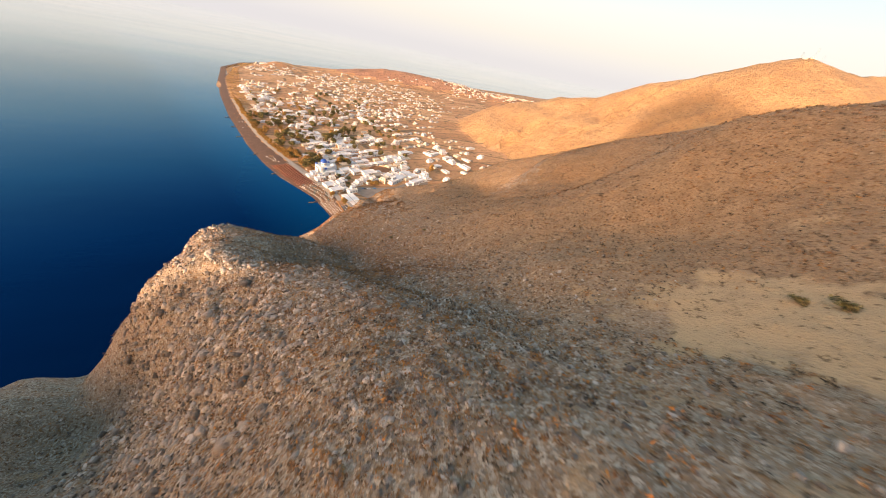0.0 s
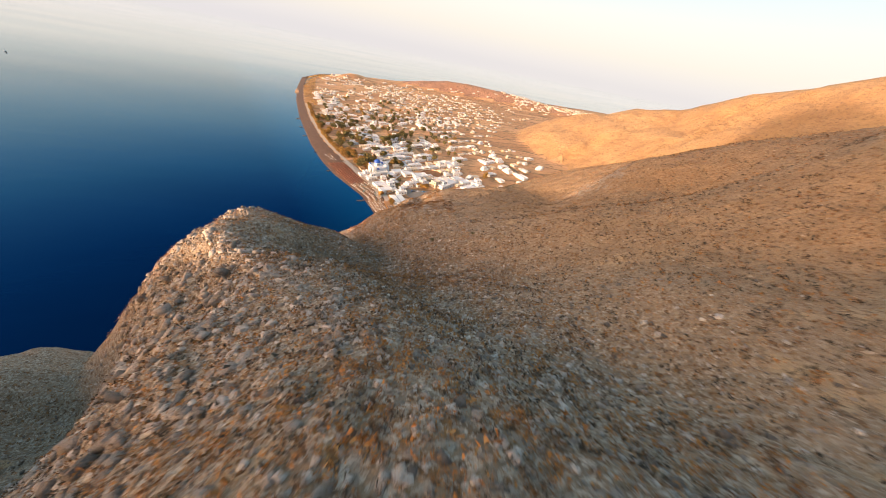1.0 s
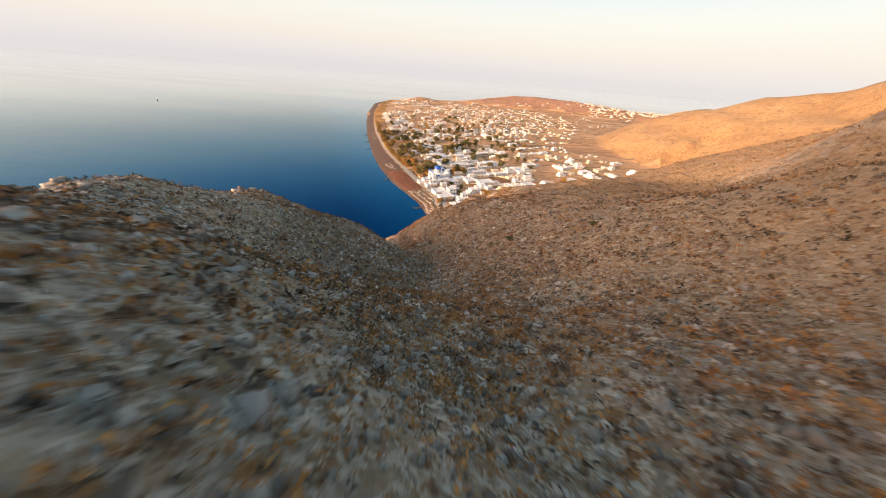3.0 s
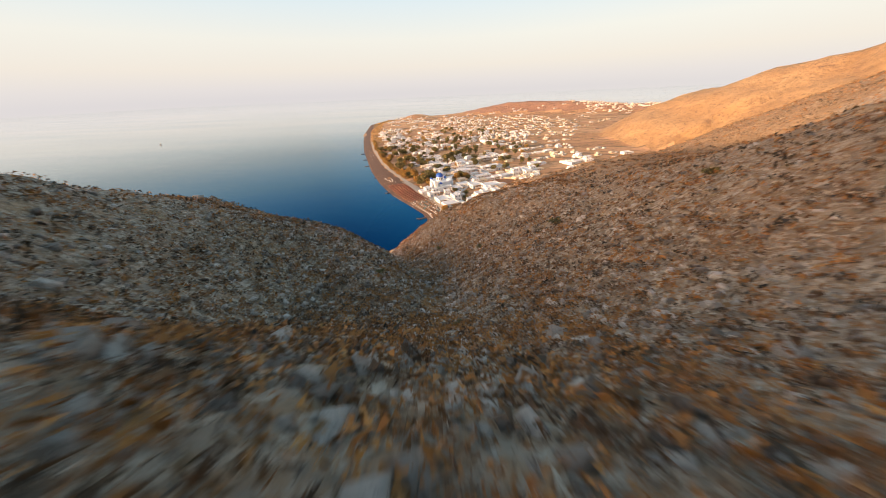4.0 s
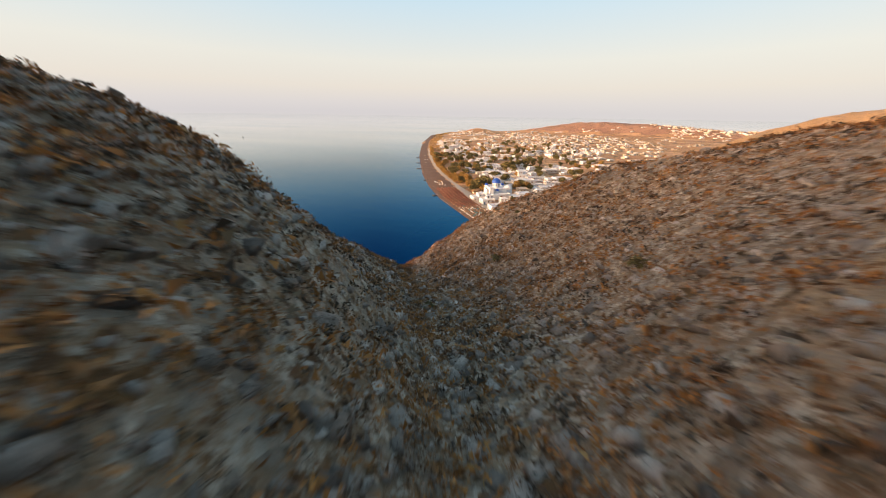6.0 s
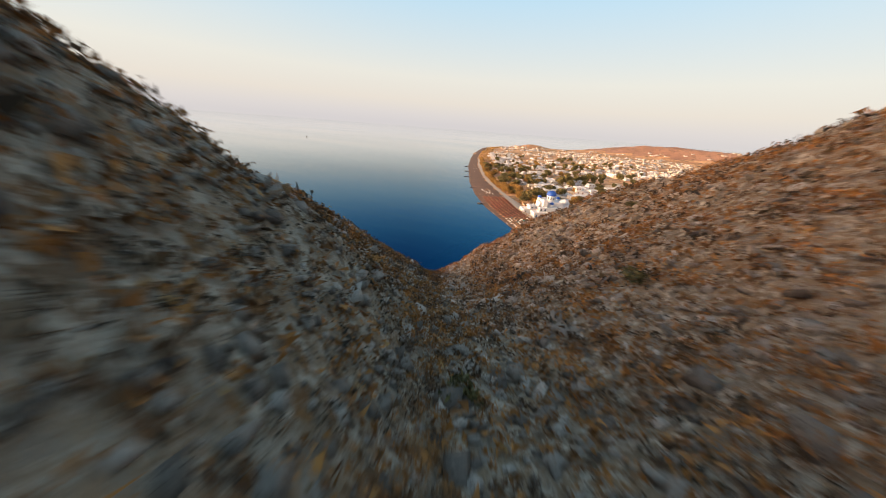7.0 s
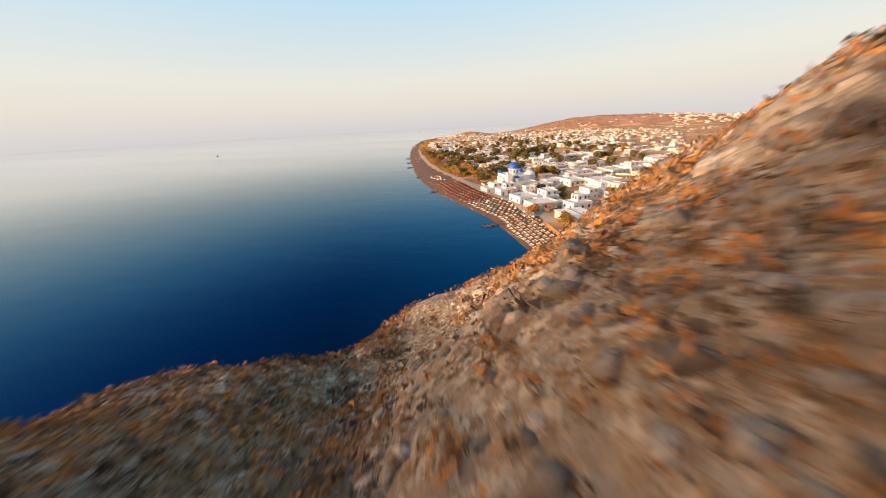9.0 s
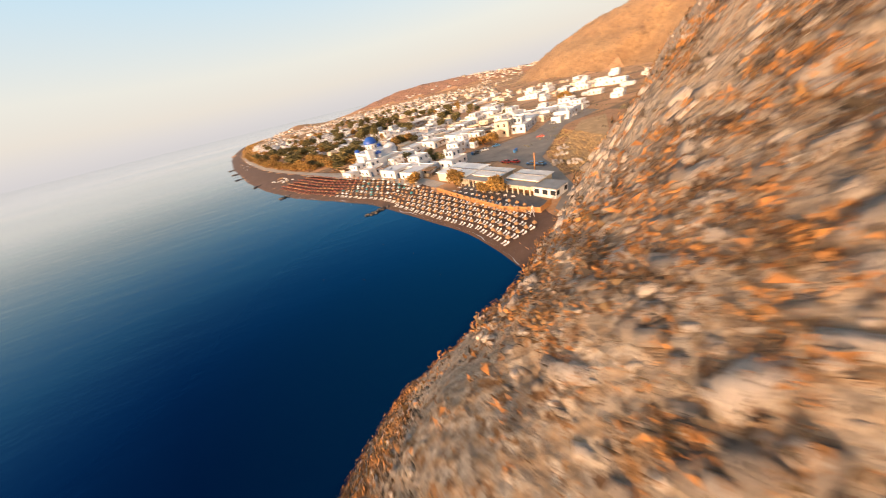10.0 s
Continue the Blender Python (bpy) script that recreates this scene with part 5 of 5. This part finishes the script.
LONG = math.atan2(231 - 266, 31.5 - 17)  # along the row of roofs
rest = tagged(new("beach_restaurant"), "long beach restaurant with three pale sheet roofs", "restaurant")
RZ = 2.6
for cx, cy, w, d, h, mt in ((22.4, 263.2, 15.5, 11.5, 2.6, M_METAL), (27.4, 249.3, 10.8, 7.6, 2.8, M_ROOF), (32.8, 237.2, 10.2, 7.4, 2.7, M_ROOF)):
    hall = part("hall", fresh((cx, cy, RZ - 0.5, w - 0.6, d - 0.6, h + 0.4, LONG)), M_CREAM, rest)
    bm = fresh((cx, cy, RZ + h, w + 0.4, d + 0.5, 0.22, LONG))
    bevelled(bm, 0.05)
    part("roof", bm, mt, hall, "pale flat sheet roof")
    for k in range(-3, 4):
        sx, sy = turned(k * w / 7.2, 0, LONG, cx, cy)
        part("roof_seam", fresh((sx, sy, RZ + h + 0.22, 0.07, d + 0.2, 0.05, LONG)), mt, hall)
    part("roof_ridge", fresh((cx, cy, RZ + h + 0.22, w, 0.5, 0.18, LONG)), M_SHEET, hall)
bm = bmesh.new()
box(bm, 24.7, 243.0, RZ + 2.25, 27.0, 3.4, 0.14, LONG)
part("veranda_roof", bm, M_SHEET, rest, "grey sheet roof of the veranda")
for k in range(15):
    t = (k / 14 - 0.5) * 26.4
    x, y = turned(t, -1.6, LONG, 24.7, 243.0)
    part("post", fresh((x, y, RZ - 0.6, 0.28, 0.28, 2.9, LONG)), M_CREAM, rest)
end = part("end_house", fresh((33.0, 228.2, RZ - 0.6, 6.4, 5.6, 2.7, LONG)), M_WHITE, rest, "white end building with large windows")
part("end_roof", fresh((33.0, 228.2, RZ + 2.1, 6.8, 6.0, 0.2, LONG)), M_SHEET, end)
for t in (-2.2, 0.2, 2.4):
    x, y = turned(t, -2.82, LONG, 33.0, 228.2)
    part("window", fresh((x, y, RZ + 0.5, 1.4, 0.14, 1.2, LONG)), M_GLASS, end)
for t in (-2.0, 1.6):
    x, y = turned(3.22, t, LONG, 33.0, 228.2)
    part("window", fresh((x, y, RZ + 0.5, 0.14, 1.2, 1.2, LONG)), M_GLASS, end)
slab("dry_field", [(43, 226), (50, 243), (56, 256), (70, 268), (92, 286), (104, 284), (84, 262), (64, 244), (52, 228)], 0.1, worn("trodden_dry_soil", (0.52, 0.34, 0.17), 0.95, 0.35, 0.3), "golden dry field below the mountain", "field")
slab("terrace", [(13.5, 250), (20, 229), (25.5, 221.5), (29.5, 224), (29, 230), (22, 255)], 0.35, worn("dark_decking", (0.13, 0.12, 0.12), 0.8, 0.3), "dark boarded terrace in front of the restaurant", "terrace")
fence = run_wall("bamboo_fence", [(10.5, 258), (12.9, 250), (16.5, 238), (19.5, 228.6), (25.2, 221.2), (29.4, 223)], 1.5, 0.12, M_BAMBOO, "orange bamboo screen fence round the terrace", "fence")


def table_set():
    root = tagged(new("terrace_table"), "dark square terrace table with its four legs", "table", "tables on the terrace")
    part("tabletop", fresh((0, 0, 0.72, 0.9, 0.9, 0.05)), M_CANVAS, root)
    for a in (-0.38, 0.38):
        for b in (-0.38, 0.38):
            part("leg", fresh((a, b, 0, 0.06, 0.06, 0.72)), M_WOODEN, root)
    return root


first = table_set()
for k in range(18):
    x, y = turned(-11 + (k % 9) * 2.6, -4.4 - (k // 9) * 2.4, LONG, 24.7, 243.0)
    m = Matrix.Translation((x, y, level(x, y) + 0.4)) @ Matrix.Rotation(LONG + 0.3 * k, 4, "Z")
    if k:
        copy_thing(first, m)
    else:
        first.matrix_basis = m



def beach_bar(x, y, turn, w, d, roof, label):
    """An open shelter on posts with a counter, behind the beach."""
    root = tagged(new("beach_bar"), label, "beach bar", "beach bars behind the sand")
    part("roof", bevelled(fresh((0, 0, 2.55, w, d, 0.2)), 0.05), roof, root)
    for a in (-1, 0, 1):
        for b in (-1, 1):
            part("post", fresh((a * (w / 2 - 0.3), b * (d / 2 - 0.3), -0.3, 0.18, 0.18, 2.9)), M_WOODEN, root)
    part("counter", fresh((0, d / 2 - 1.0, -0.2, w * 0.6, 0.6, 1.25)), M_CREAM, root)
    root.matrix_basis = Matrix.Translation((x, y, level(x, y) + 0.15)) @ Matrix.Rotation(turn, 4, "Z")


for y, w, d, roof, label in ((279, 9, 4.5, M_STRAW, "open beach bar with a brown thatched roof"), (289, 8, 5, M_CANVAS, "open beach bar under a pale canvas roof"), (299, 10, 4.5, M_WOODEN, "open beach bar with a brown board roof"),
                             (310, 11, 5, M_STRAW, "long beach bar with a brown thatched roof"), (322, 9, 5, M_CREAM, "beach bar with a cream flat roof"), (334, 8, 4.5, M_STRAW, "small thatched beach bar by the walkway")):
    slope = math.atan2(6, float(coast(y + 3) - coast(y - 3)))
    beach_bar(float(coast(y)) + float(np.interp(y, WIDE_Y, WIDE_D)) + 8, y, slope, w, d, roof, label)

# ---- beach furniture ----
def sunbed(cloth, label):
    root = tagged(new("sunbed"), label, "sunbed", "sunbeds on the beach")
    bm = fresh((0, -0.95, 0.26, 0.62, 0.06, 0.06), (0, 0.95, 0.26, 0.62, 0.06, 0.06), (-0.31, 0, 0.26, 0.06, 1.95, 0.06), (0.31, 0, 0.26, 0.06, 1.95, 0.06))
    for a in (-0.28, 0.28):
        for b in (-0.8, 0.8):
            box(bm, a, b, -0.1, 0.06, 0.06, 0.36)
    part("bed_frame", bm, M_WOODEN, root)
    part("mattress", bevelled(fresh((0, -0.33, 0.32, 0.62, 1.25, 0.09)), 0.03), cloth, root)
    bm = fresh((0, 0.62, 0.32, 0.62, 0.72, 0.09))
    bmesh.ops.rotate(bm, verts=bm.verts, cent=(0, 0.28, 0.32), matrix=Matrix.Rotation(radians(28), 3, "X"))
    part("backrest", bevelled(bm, 0.03), cloth, root)
    return root


def umbrella(cloth, label, high=2.0, wide=0.72):
    root = tagged(new("beach_umbrella"), label, "umbrella", "umbrellas on the beach")
    bm = bmesh.new()
    tube(bm, (0, 0, -0.3), (0, 0, high), 0.04, 0.035, 6)
    part("pole", bm, M_WOODEN, root)
    bm = bmesh.new()
    bmesh.ops.create_cone(bm, cap_ends=False, segments=12, radius1=wide, radius2=0.06, depth=0.62, matrix=Matrix.Translation((0, 0, high - 0.2)))
    bmesh.ops.create_cone(bm, cap_ends=False, segments=12, radius1=wide, radius2=wide * 0.98, depth=0.16, matrix=Matrix.Translation((0, 0, high - 0.59)))
    part("canopy", bm, cloth, root)
    return root


BED = sunbed(M_CANVAS, "wooden sunbed with a pale canvas mattress on dark sand")
BED_RED = sunbed(M_REDCLOTH, "wooden sunbed with a red canvas mattress on dark sand")
SHADE = umbrella(M_STRAW, "thatched straw beach umbrella on a wooden pole")
SHADE_TEAL = umbrella(M_TEAL, "faded teal canvas beach umbrella")
SHADE_RED = umbrella(M_REDCLOTH, "red canvas beach umbrella beside sunbeds")
SHADE_CREAM = umbrella(M_CANVAS, "cream canvas beach umbrella")
placed = set()


def put(proto, x, y, turn):
    m = Matrix.Translation((x, y, level(x, y) + 0.08)) @ Matrix.Rotation(turn, 4, "Z") @ Matrix.Scale(0.86 if proto.name.startswith("sunbed") else 0.88, 4)
    if proto.name in placed:
        return copy_thing(proto, m)
    placed.add(proto.name)
    proto.matrix_basis = m
    return proto


g = random.Random(31)
red_beds = []


def shore_turn(y):
    return math.atan2(1, float(coast(y + 3) - coast(y - 3)) / 6) - math.pi / 2


for y0, y1, dy, first_d, rows, gap, beds, shades in ((216, 262, 2.6, 3.0, 6, 2.3, BED, (SHADE,)), (262, 297, 2.5, 4.5, 7, 2.4, BED, (SHADE, SHADE, SHADE, SHADE, SHADE_TEAL, SHADE_CREAM)), (298, 346, 2.6, 6, 6, 3.0, BED_RED, (SHADE_RED, SHADE_RED, SHADE_RED, SHADE))):
    y = y0
    while y < y1:
        a = shore_turn(y)
        for r in range(rows):
            d = first_d + r * gap
            if d > np.interp(y, WIDE_Y, WIDE_D) - 1.5 or (y < 221 and r > 3):
                continue
            x = float(coast(y)) + d + g.uniform(-0.2, 0.2)
            yy = y + 0.35 * r + g.uniform(-0.2, 0.2)
            put(g.choice(shades), x, yy, a)
            for s in (-0.5, 0.5):
                bx = x - 0.95 * math.cos(a) - s * math.sin(a)
                by = yy - 0.95 * math.sin(a) + s * math.cos(a)
                turn = a - math.pi / 2 + 0.2 + g.uniform(-0.08, 0.08)
                if beds is BED_RED:
                    red_beds.append((bx, by, turn))
                elif not (y > 258 and r % 2):
                    put(BED, bx, by, turn)
        y += dy
for k, (bx, by, turn) in enumerate(red_beds):
    if k % 6 == 0:
        put(BED_RED, bx, by, turn)
co, quads = [], []
for k, (bx, by, turn) in enumerate([b for i, b in enumerate(red_beds) if i % 6]):
    v = CUBE * np.array((0.33, 0.97, 0.06))
    v[:, 2] += 0.4 + 0.12 * (v[:, 1] > 0)
    c, s = math.cos(turn), math.sin(turn)
    co.append(np.stack([bx + v[:, 0] * c - v[:, 1] * s, by + v[:, 0] * s + v[:, 1] * c, v[:, 2] + level(bx, by)], -1))
    quads.append(CUBE_TRI + 8 * k)
soup("red_sunbeds", np.concatenate(co), np.concatenate(quads), M_REDCLOTH, "rows of red sunbeds on dark sand", "sunbeds")
for k in range(36):
    y = g.choice((g.uniform(352, 372), g.uniform(470, 600)))
    put(SHADE_CREAM if k % 2 else SHADE, float(coast(y)) + g.uniform(7, 15), y, 0)

boardwalk = strip("boardwalk", 268, 350, 2.0, lambda yy: [np.interp(yy, WIDE_Y, WIDE_D) - o for o in (4.2, 2.2, 0.4)], 0.9, M_PAVE, "long pale canopy walkway along the beach bars", "pavement")


# ---- groynes, boulders and small things at sea ----
def groyne(x, y, turn, length, seed):
    g = random.Random(seed)
    root = tagged(new("groyne"), "short groyne of dark piled boulders in the shallows", "groyne", "groynes along the beach")
    n = round(length * 2.2)
    for k in range(n):
        t = (k + 0.5) / n
        bm = bmesh.new()
        made = bmesh.ops.create_icosphere(bm, subdivisions=1, radius=g.uniform(0.45, 0.95))["verts"]
        ox, oy = t * length, g.uniform(-0.9, 0.9)
        px, py = turned(ox, oy, turn, x, y)
        for v in made:
            v.co = Vector((px + v.co.x * g.uniform(0.8, 1.2), py + v.co.y * g.uniform(0.8, 1.2), 0.15 + v.co.z * g.uniform(0.5, 0.8)))
        part("boulder", bm, M_DARKROCK, root)
    return root


for x, y, a, ln in ((-14.5, 260.5, 20, 9), (-54, 324, 25, 8), (-80.5, 379, 25, 7), (-109.5, 438, 20, 10), (-125, 480, 10, 6), (-142, 526, 10, 6)):
    groyne(x, y, radians(a), ln, int(y))


def buoy(x, y):
    root = tagged(new("buoy"), "small orange-red mooring buoy floating on the sea", "buoy", "buoys off the beach")
    bm = bmesh.new()
    ball(bm, 0, 0, 0, 0.09, 1.0, 10)
    part("float", bm, M_REDCLOTH, root)
    root.location = (x, y, 0.05)


for px, py in ((-18, 222), (-12, 236), (-6, 226), (-22, 240), (-3, 214), (-27, 228)):
    buoy(px, py)


def boat(x, y, turn):
    root = tagged(new("boat"), "small dark fishing boat far out on the calm sea", "boat")
    bm = bmesh.new()
    box(bm, 0, 0, -0.4, 2.4, 8.0, 1.5)
    for v in bm.verts:
        if v.co.z < 0:
            v.co.x *= 0.6
        if v.co.y > 0:
            v.co.x *= 0.45
    part("hull", bm, M_CARDARK, root)
    part("cabin", fresh((0, -1.5, 1.1, 1.6, 2.4, 1.5)), M_CANVAS, root)
    bm = bmesh.new()
    tube(bm, (0, 0.2, 1.1), (0, 0.2, 4.6), 0.06, 0.04, 6)
    part("mast", bm, M_STEEL, root)
    root.matrix_basis = Matrix.Translation((x, y, 0)) @ Matrix.Rotation(turn, 4, "Z")


boat(-672, 706, 0.9)


# ---- road and car park ----
def car(x, y, turn, paint, label):
    root = tagged(new("car"), label, "car", "parked cars")
    bm = bevelled(fresh((0, 0, 0.35, 1.7, 4.1, 0.55)), 0.12, 2)
    part("body", bm, paint, root)
    bm = bmesh.new()
    box(bm, 0, -0.2, 0.88, 1.5, 2.3, 0.55, 0.0, 0.78)
    part("cabin", bevelled(bm, 0.06), M_GLASS, root)
    part("roof", bevelled(fresh((0, -0.2, 1.41, 1.18, 1.7, 0.06)), 0.02), paint, root)
    for a in (-0.78, 0.78):
        for b in (-1.3, 1.3):
            bm = bmesh.new()
            tube(bm, (a - 0.1, b, 0.32), (a + 0.1, b, 0.32), 0.32, 0.32, 12)
            wheel = part("wheel", bm, M_TYRE, root)
            bm = bmesh.new()
            tube(bm, (a - 0.11, b, 0.32), (a + 0.11, b, 0.32), 0.18, 0.18, 10)
            part("rim", bm, M_STEEL, wheel)
    root.matrix_basis = Matrix.Translation((x, y, level(x, y) + 0.16)) @ Matrix.Rotation(turn, 4, "Z") @ Matrix.Scale(0.85, 4)


for x, y, a, paint, label in ((66, 280, 0.9, M_CARRED, "red parked car on the car park"), (84, 296, 0.8, M_CARDARK, "dark parked car on the car park"), (48, 287, 1.4, M_CARBLUE, "blue parked car beside the road"), (38, 286, 1.4, M_CARDARK, "dark car parked by the houses"),
                              (42, 286.5, 1.4, M_WHITE, "white car parked by the houses"), (39, 262, 0.4, M_CARRED, "dark red car parked behind the restaurant"), (41, 259, 0.4, M_CARRED, "red car parked behind the restaurant"), (43, 252, 0.5, M_CARBLUE, "blue car parked behind the restaurant"),
                              (44.5, 249, 0.5, M_CARBLUE, "pale blue car parked behind the restaurant"), (98, 299, 1.2, M_WHITE, "white car parked at the far side")):
    car(x, y, a, paint, label)


def utility_pole(x, y):
    root = tagged(new("utility_pole"), "tall brown wooden utility pole beside the road", "pole")
    bm = bmesh.new()
    tube(bm, (0, 0, -0.4), (0, 0, 6.6), 0.22, 0.16, 8)
    part("post", bm, M_BAMBOO, root)
    part("crossarm", fresh((0, 0, 6.1, 1.4, 0.12, 0.14)), M_WOODEN, root)
    root.location = (x, y, level(x, y))


utility_pole(38.6, 243.5)


def rubble(x, y, seed):
    g = random.Random(seed)
    root = tagged(new("rubble_heap"), "heap of dark broken stones in the dry field", "rubble", "rubble in the field")
    for k in range(14):
        bm = bmesh.new()
        for v in bmesh.ops.create_icosphere(bm, subdivisions=1, radius=g.uniform(0.3, 0.75))["verts"]:
            v.co = v.co * g.uniform(0.75, 1.2)
        bmesh.ops.translate(bm, verts=bm.verts, vec=(g.uniform(-2, 2), g.uniform(-2, 2), g.uniform(0.1, 0.5)))
        part("stone", bm, M_STONE, root)
    root.location = (x, y, level(x, y))


for k, (x, y) in enumerate(((48, 246), (55, 252), (60, 258), (52, 242))):
    rubble(x, y, k)


def recycling_bin(x, y, turn):
    root = tagged(new("recycling_bin"), "blue plastic recycling bin on wheels by the car park", "bin", "bins by the car park")
    bm = bmesh.new()
    box(bm, 0, 0, 0.15, 0.9, 0.7, 1.0, 0.0, 1.12)
    part("body", bevelled(bm, 0.04), M_CARBLUE, root)
    part("lid", bevelled(fresh((0, 0, 1.16, 1.06, 0.86, 0.1)), 0.03), M_DOME, root)
    for a in (-0.32, 0.32):
        bm = bmesh.new()
        tube(bm, (a - 0.05, -0.25, 0.12), (a + 0.05, -0.25, 0.12), 0.12, 0.12, 10)
        part("wheel", bm, M_TYRE, root)
    root.matrix_basis = Matrix.Translation((x, y, level(x, y) + 0.15)) @ Matrix.Rotation(turn, 4, "Z")


for x, y in ((47.5, 270.5), (49.0, 271.6), (36.0, 286.0)):
    recycling_bin(x, y, 0.6)


def radio_mast(x, y, height):
    root = tagged(new("radio_mast"), "thin steel radio mast on the far summit", "mast", "masts on the summit")
    bm = bmesh.new()
    tube(bm, (0, 0, -0.5), (0, 0, height), 0.35, 0.15, 6)
    part("pole", bm, M_STEEL, root)
    for k in (0.6, 0.75, 0.9):
        part("crossarm", fresh((0, 0, height * k, 2.4, 0.2, 0.2)), M_STEEL, root)
    root.location = (x, y, level(x, y))


for x, y, height in ((742, 350, 16), (760, 346, 11), (722, 356, 9)):
    radio_mast(x, y, height)


def beach_frame(x, y, turn):
    """An open white timber frame for a shower at the end of the fence."""
    root = tagged(new("beach_shower"), "white timber shower frame on the sand by the fence", "shower")
    for a, b in ((-0.9, -0.5), (0.9, -0.5), (-0.9, 0.5), (0.9, 0.5)):
        bm = bmesh.new()
        tube(bm, (a, b, -0.2), (a * 0.6, 0, 2.3), 0.06, 0.05, 6)
        part("leg", bm, M_WHITE, root)
    part("crossbar", fresh((0, 0, 2.22, 1.5, 0.1, 0.1)), M_WHITE, root)
    root.matrix_basis = Matrix.Translation((x, y, level(x, y) + 0.05)) @ Matrix.Rotation(turn, 4, "Z")


beach_frame(23.2, 221.6, 0.9)
